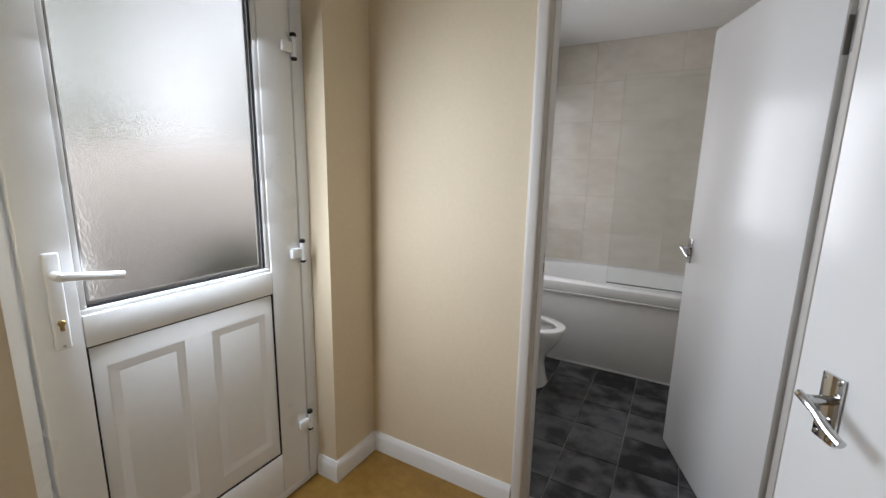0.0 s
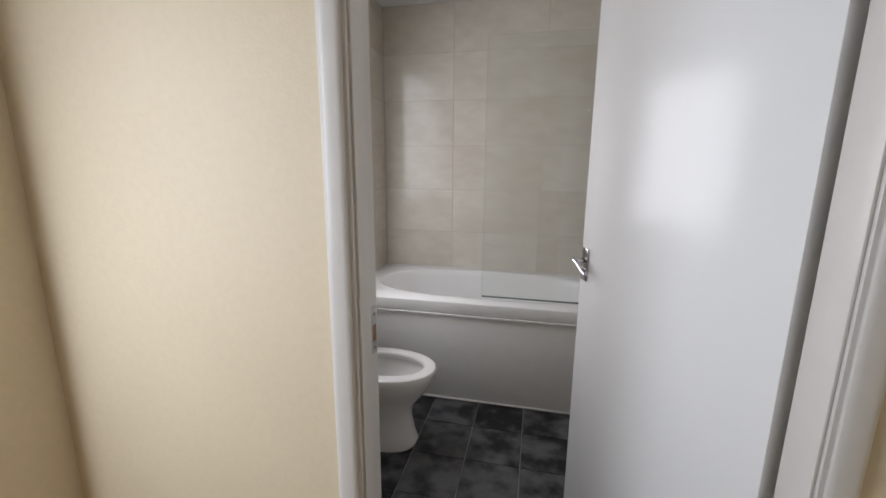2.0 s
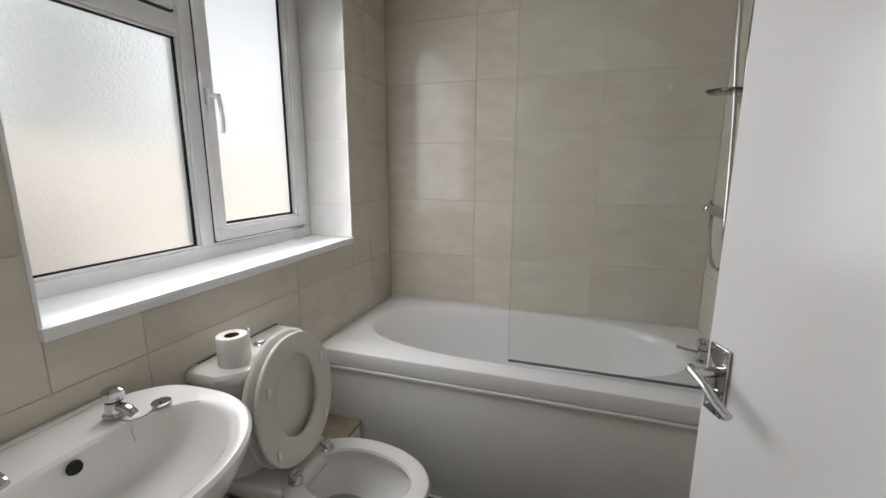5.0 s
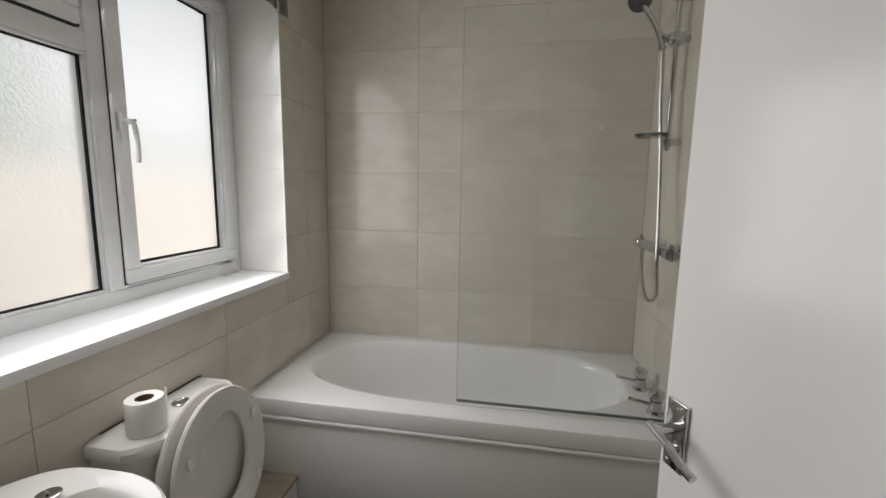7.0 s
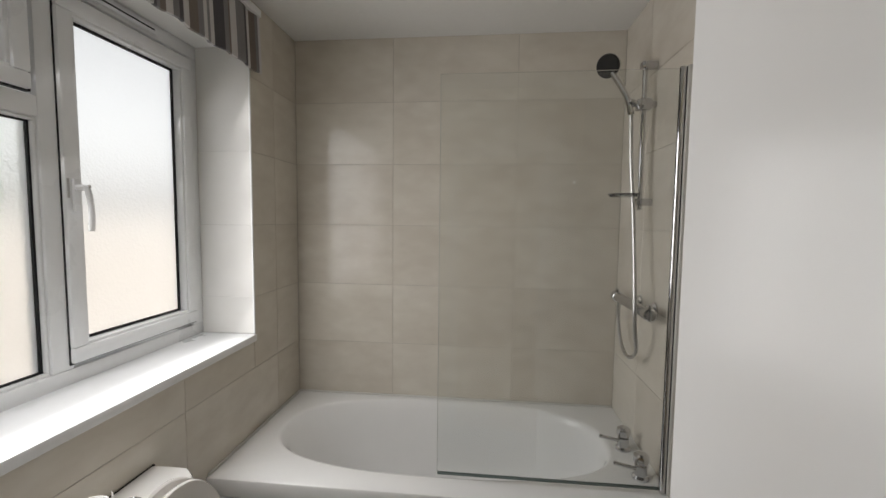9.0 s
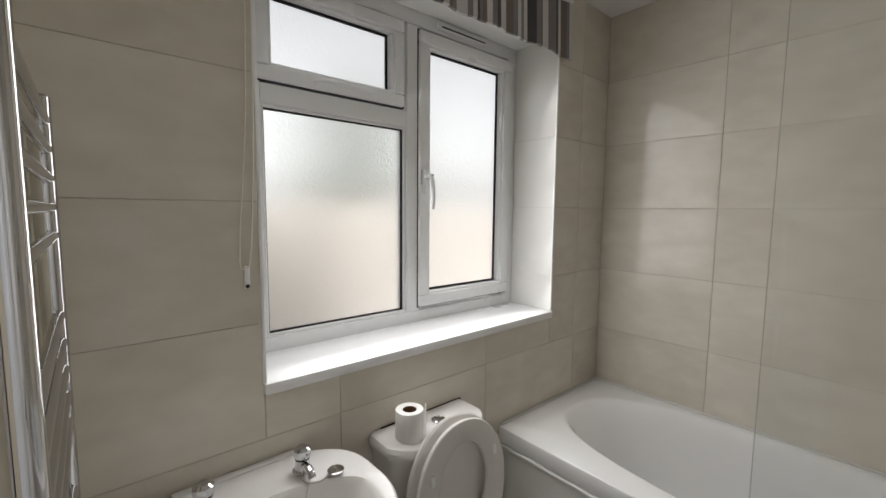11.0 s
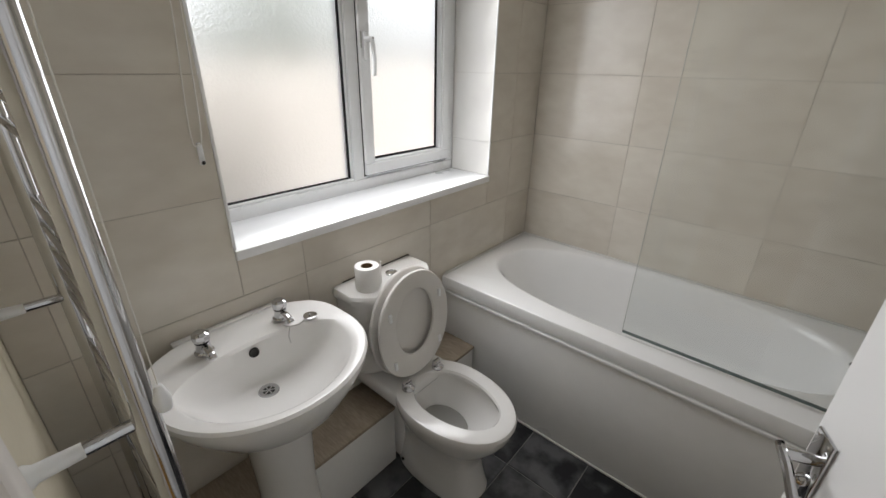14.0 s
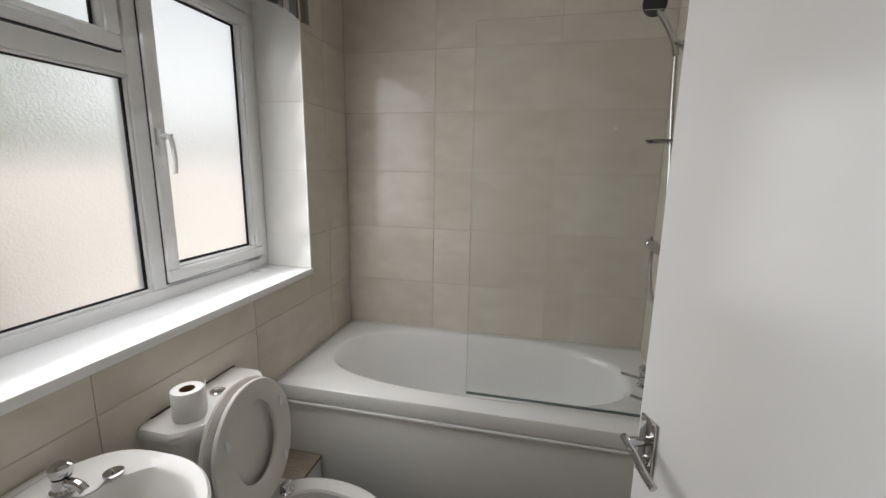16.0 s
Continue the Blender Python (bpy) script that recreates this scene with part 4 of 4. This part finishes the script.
part("overflow", lathe(bmesh.new(), [(0, 0.002), (0.010, 0.002), (0.013, 0.004), (0.014, 0)], 18, pose(-0.079, 0.0, Z - 0.035, 0, 78, 0)), M_DARK, bs, "dark overflow hole")


def basin_tap(y):
    ob = thing("basin_tap", (-1.095, y, BSZ - 0.001), "chrome pillar tap on the washbasin", "tap", "washbasin taps")
    part("body", lathe(bmesh.new(), [(0, 0), (0.024, 0), (0.024, 0.004), (0.019, 0.009), (0.0165, 0.028), (0.018, 0.032), (0, 0.033)], 20), M_CHROME, ob)
    bm = bmesh.new()
    tube(bm, [(-0.004, 0, 0.016), (0.025, 0, 0.022), (0.048, 0, 0.019), (0.060, 0, 0.010)], 0.0100)
    part("spout", bm, M_CHROME, ob)
    part("head", lathe(bmesh.new(), [(0.010, 0.032), (0.010, 0.035), (0.020, 0.037), (0.0225, 0.047), (0.0215, 0.056), (0.014, 0.062), (0, 0.063)], 8), M_CHROME, ob, "faceted chrome head")
    return ob


basin_tap(1.797)
basin_tap(2.012)
plug = thing("basin_plug", (-1.036, 2.072, BSZ - 0.003), "chrome and rubber plug lying on the basin rim", "plug")
part("disc", lathe(bmesh.new(), [(0, 0), (0.016, 0), (0.020, 0.004), (0.020, 0.009), (0.015, 0.010), (0, 0.0095)], 22), M_CHROME, plug)
bm = bmesh.new()
tube(bm, [(-0.003, 0, 0.010), (0, -0.004, 0.018), (0.003, 0, 0.010)], 0.0016, 6)
part("ring", bm, M_CHROME, plug)
bm = bmesh.new()
tube(bm, [(0, -0.012, 0.008), (0.010, -0.04, 0.003), (0.004, -0.07, 0.006), (-0.01, -0.082, 0.012)], 0.0017, 6)
tube(bm, [(0.006, -0.070, 0.006), (0.030, -0.088, -0.004), (0.040, -0.090, -0.022)], 0.0015, 6)
part("ball_chain", bm, M_STEEL, plug)

# ---- pipe boxing ----
bx = thing("pipe_boxing", (0, 0, 0), "low boxed-in pipework with white front and bare board top", "pipe boxing")
for ya, yb in ((YN + 0.03, TY - 0.098), (TY + 0.098, BY0 + 0.008)):
    part("front_board", cube(-1.008, -0.996, ya, yb, 0.0, 0.275, 0.002), M_WHITE, bx)
    part("top_board", cube(XW + 0.002, -0.990, ya, yb, 0.275, 0.290, 0.002), M_WOOD, bx, "worn bare board top")

# ---- towel rail on the dividing wall ----
tr = thing("towel_rail", (0, 0, 0), "tall chrome ladder towel rail", "towel rail")
TRY = 1.590
TX0, TX1, TZ0, TZ1 = -1.05, -0.592, 0.42, 1.640
for xx in (TX0, TX1):
    part("upright", rod(bmesh.new(), (xx, TRY, TZ0), (xx, TRY, TZ1), 0.0155, 28), M_CHROME, tr)
zs = [0.47 + 0.045 * k for k in range(6)] + [0.81 + 0.045 * k for k in range(5)] + [1.11 + 0.045 * k for k in range(5)] + [1.42 + 0.045 * k for k in range(5)]
for zz in zs:
    part("rung", rod(bmesh.new(), (TX0 + 0.01, TRY + 0.006, zz), (TX1 - 0.01, TRY + 0.006, zz), 0.008, 12), M_CHROME, tr)
for xx in (TX0 + 0.004, TX1 - 0.004):
    for zz in (0.52, 1.098, 1.530):
        arm = part("wall_bracket", rod(bmesh.new(), (xx, YN + 0.05, zz), (xx, TRY + 0.004, zz), 0.0085, 16), M_CHROME, tr)
        bm = lathe(bmesh.new(), [(0, 0), (0.015, 0), (0.015, 0.004), (0.011, 0.010), (0.0095, 0.052), (0, 0.053)], 24, pose(xx, YN, zz, -90, 0, 0))
        part("wall_socket", bm, M_UPVC, arm, "white plastic wall socket")

# ---- blind over the window: a gathered striped valance ----
bl = thing("blind", (0, 0, 0), "raised striped grey fabric blind above the window", "blind")
part("head_rail", cube(XW + 0.001, XW + 0.030, 1.945, 3.238, 2.335, 2.365, 0.003), M_UPVC, bl)
STRIPES = [M_STRIPE_A, M_STRIPE_C, M_STRIPE_B, M_STRIPE_A, M_STRIPE_D, M_STRIPE_C, M_STRIPE_A, M_STRIPE_B, M_STRIPE_C, M_STRIPE_D, M_STRIPE_A, M_STRIPE_C]
random.seed(5)
y = 1.945
k = 0
while y < 3.235:
    w = random.choice((0.016, 0.022, 0.034, 0.046))
    y2 = min(y + w, 3.238)
    bm = bmesh.new()
    rings = []
    for zz, dx in ((2.340, 0.016), (2.23, 0.020), (2.112, 0.024)):
        ring = []
        for f in (0, 0.5, 1.0):
            yy = y + (y2 - y) * f
            ring.append((XW + dx + 0.005 * math.sin(yy * 55), yy, zz + (0.004 * math.sin(yy * 21) if zz < 2.15 else 0)))
        ring += [(p[0] - 0.010, p[1], p[2]) for p in ring[::-1]]
        rings.append(ring)
    loft(bm, rings)
    part("stripe", bm, STRIPES[k % len(STRIPES)], bl)
    y = y2
    k += 1
bm = bmesh.new()
tube(bm, [(XW + 0.018, 1.950, 2.34), (XW + 0.016, 1.948, 1.74), (XW + 0.014, 1.934, 1.38), (XW + 0.012, 1.920, 1.325), (XW + 0.014, 1.908, 1.37), (XW + 0.016, 1.932, 1.74), (XW + 0.018, 1.942, 2.34)], 0.0018, 6)
part("pull_cord", bm, M_CORD, bl, "thin white looped cord")
cleat = part("cord_cleat", cube(XW + 0.001, XW + 0.010, 1.917, 1.931, 1.272, 1.328, 0.004), M_UPVC, bl, "small white plastic cleat")
part("cleat_screw", lathe(bmesh.new(), [(0, 0.002), (0.004, 0.001), (0.005, 0)], 10, pose(XW + 0.012, 1.924, 1.279, 0, 90, 0)), M_DARK, cleat)
pull = thing("light_pull", (-0.556, 1.606, 0), "thin white ceiling pull cord beside the towel rail", "cord")
part("string", rod(bmesh.new(), (0, 0, 1.165), (0, 0, ZC), 0.0009, 6), M_CORD, pull)
part("toggle", lathe(bmesh.new(), [(0, 0), (0.008, 0.004), (0.010, 0.02), (0.004, 0.04), (0, 0.042)], 12, pose(0, 0, 1.125)), M_UPVC, pull)

# ---- outside ----
grd = part("ground", cube(-60, OUT, -60, 60, -0.30, -0.10), M_PAVE, None, "", False)
tagged(grd, "pale concrete paving outside the house", "ground", kind="structure")
fence = thing("fence", (-3.1, 0, -0.1), "pale close-boarded timber garden fence", "fence")
part("rail", cube(-0.06, -0.02, -1.0, 7.0, 0.35, 0.43), M_FENCE, fence)
part("rail", cube(-0.06, -0.02, -1.0, 7.0, 1.25, 1.33), M_FENCE, fence)
fb = mesh_of("board", cube(-0.018, 0.0, 0, 0.136, 0, 1.62, 0.003, 1), M_FENCE, False)
for k in range(44):
    ob = new("board", fb)
    ob.parent = fence
    ob.matrix_basis = pose(0.0 + 0.004 * (k % 2), 0.9 + 0.14 * k, 0)


def tree(name, at, height, spread, label, seed):
    """A tapered trunk with limbs and a crown of many small leaves."""
    rnd = random.Random(seed)
    ob = thing(name, at, label, "tree")
    bm = bmesh.new()
    tube(bm, [(0, 0, 0), (0.03, 0.02, height * 0.3), (0, 0.05, height * 0.6), (0.05, 0, height * 0.85)], 0.06, 8)
    for k in range(7):
        a = k * 2.4
        z0 = height * (0.3 + 0.07 * k)
        tube(bm, [(0.02, 0.02, z0), (spread * 0.5 * math.cos(a), spread * 0.5 * math.sin(a), z0 + 0.3), (spread * 0.85 * math.cos(a), spread * 0.85 * math.sin(a), z0 + 0.5)], 0.022, 6)
    part("trunk", bm, M_BARK, ob)
    verts, faces = [], []
    for k in range(2600):
        a, u = rnd.uniform(0, 2 * math.pi), rnd.random() ** 0.45
        t = rnd.uniform(-1, 1)
        r = spread * u * math.sqrt(max(0.0, 1 - t * t)) * (0.8 + 0.3 * math.sin(3 * a + 4 * t))
        c = Vector((r * math.cos(a), r * math.sin(a), height * 0.68 + t * height * 0.34))
        q = Euler((rnd.uniform(0, 6), rnd.uniform(0, 6), rnd.uniform(0, 6))).to_matrix()
        s = rnd.uniform(0.03, 0.06)
        i = len(verts)
        verts += [c + q @ Vector(p) for p in ((-s, 0, 0), (0, -s * 0.5, 0.01), (s, 0, 0), (0, s * 0.5, 0.01))]
        faces.append((i, i + 1, i + 2, i + 3))
    me = bpy.data.meshes.new("crown")
    me.from_pydata(verts, [], faces)
    me.materials.append(M_LEAF)
    cr = new("crown", me)
    cr.parent = ob
    return ob


tree("tree", (-4.3, 1.45, -0.1), 4.6, 1.15, "small leafy garden tree outside the front door", 3)
tree("shrub", (-2.3, 1.46, -0.1), 0.95, 0.32, "low dark shrub by the front door", 8)
tree("garden_tree", (-5.6, 4.6, -0.1), 3.2, 1.3, "leafy tree behind the garden fence", 11)

# ---- wall tiles: pieces ----
GAP = 0.0009


def tile_rows(rows, cols, put, holes=()):
    """Rectangular tiles between the row and column lines, cut round openings."""
    for za, zb in zip(rows, rows[1:]):
        for ca, cb in zip(cols, cols[1:]):
            todo = [(ca, cb, za, zb)]
            for h0, h1, k0, k1 in holes:
                nxt = []
                for a, b, c, d in todo:
                    if b <= h0 or a >= h1 or d <= k0 or c >= k1:
                        nxt.append((a, b, c, d))
                        continue
                    if a < h0:
                        nxt.append((a, h0 - GAP, c, d))
                    if b > h1:
                        nxt.append((h1 + GAP, b, c, d))
                    a2, b2 = max(a, h0), min(b, h1)
                    if c < k0:
                        nxt.append((a2, b2, c, k0 - GAP))
                    if d > k1:
                        nxt.append((a2, b2, k1 + GAP, d))
                todo = nxt
            for a, b, c, d in todo:
                if b - a > 0.006 and d - c > 0.006:
                    put(a + GAP, b - GAP, c + GAP, d - GAP)


tiles_w = thing("wall_tiles_window_side", (0, 0, 0), "large beige stone-effect tiles on the window wall", "wall tiles", kind="structure")
tiles_f = thing("wall_tiles_far_side", (0, 0, 0), "large beige stone-effect tiles behind the bath", "wall tiles", kind="structure")
tiles_s = thing("wall_tiles_shower_side", (0, 0, 0), "large beige stone-effect tiles at the tap end", "wall tiles", kind="structure")
rows_f = [0.0] + TILE_ROWS + [ZC]
tile_rows(rows_f, [YN, 1.559, 2.166, 2.773, 3.380, YF], lambda a, b, c, d: part("tile", cube(XW - 0.004, XW, a, b, c, d, 0.0008, 1), M_TILE, tiles_w, "", False),
          [(WY0 - 0.002, WY1 + 0.002, WZ0 - 0.028, WZ1)])
tile_rows(rows_f, [XW, -0.694, -0.087, XS], lambda a, b, c, d: part("tile", cube(a, b, YF, YF + 0.004, c, d, 0.0008, 1), M_TILE, tiles_f, "", False))
tile_rows(rows_f, [YN, 2.09, 2.70, 3.31, YF], lambda a, b, c, d: part("tile", cube(XS, XS + 0.004, a, b, c, d, 0.0008, 1), M_TILE, tiles_s, "", False))

# a small white raised spot on the far wall
part("filler_spot", lathe(bmesh.new(), [(0, 0.0012), (0.004, 0.001), (0.006, 0)], 10, pose(0.188, YF - 0.0002, 1.699, 90, 0, 0)), M_WHITE, tiles_f, "small white spot on the tile")

# ---- floor tiles: pieces ----
FP = 0.2555
fx = [XW] + [x for x in [-0.3765 + FP * k for k in range(-4, 4)] if XW + 0.01 < x < XR - 0.01] + [XR]
fy = [YH + 0.075] + [y for y in [2.641 + FP * k for k in range(-6, 2)] if YH + 0.09 < y < BY0 + 0.01] + [BY0 + 0.014]
for ya, yb in zip(fy, fy[1:]):
    for xa, xb in zip(fx, fx[1:]):
        part("tile", cube(xa + 0.0022, xb - 0.0022, ya + 0.0022, yb - 0.0022, -0.006, 0.0, 0.0006, 1), M_SLATE, floor_b, "", False)
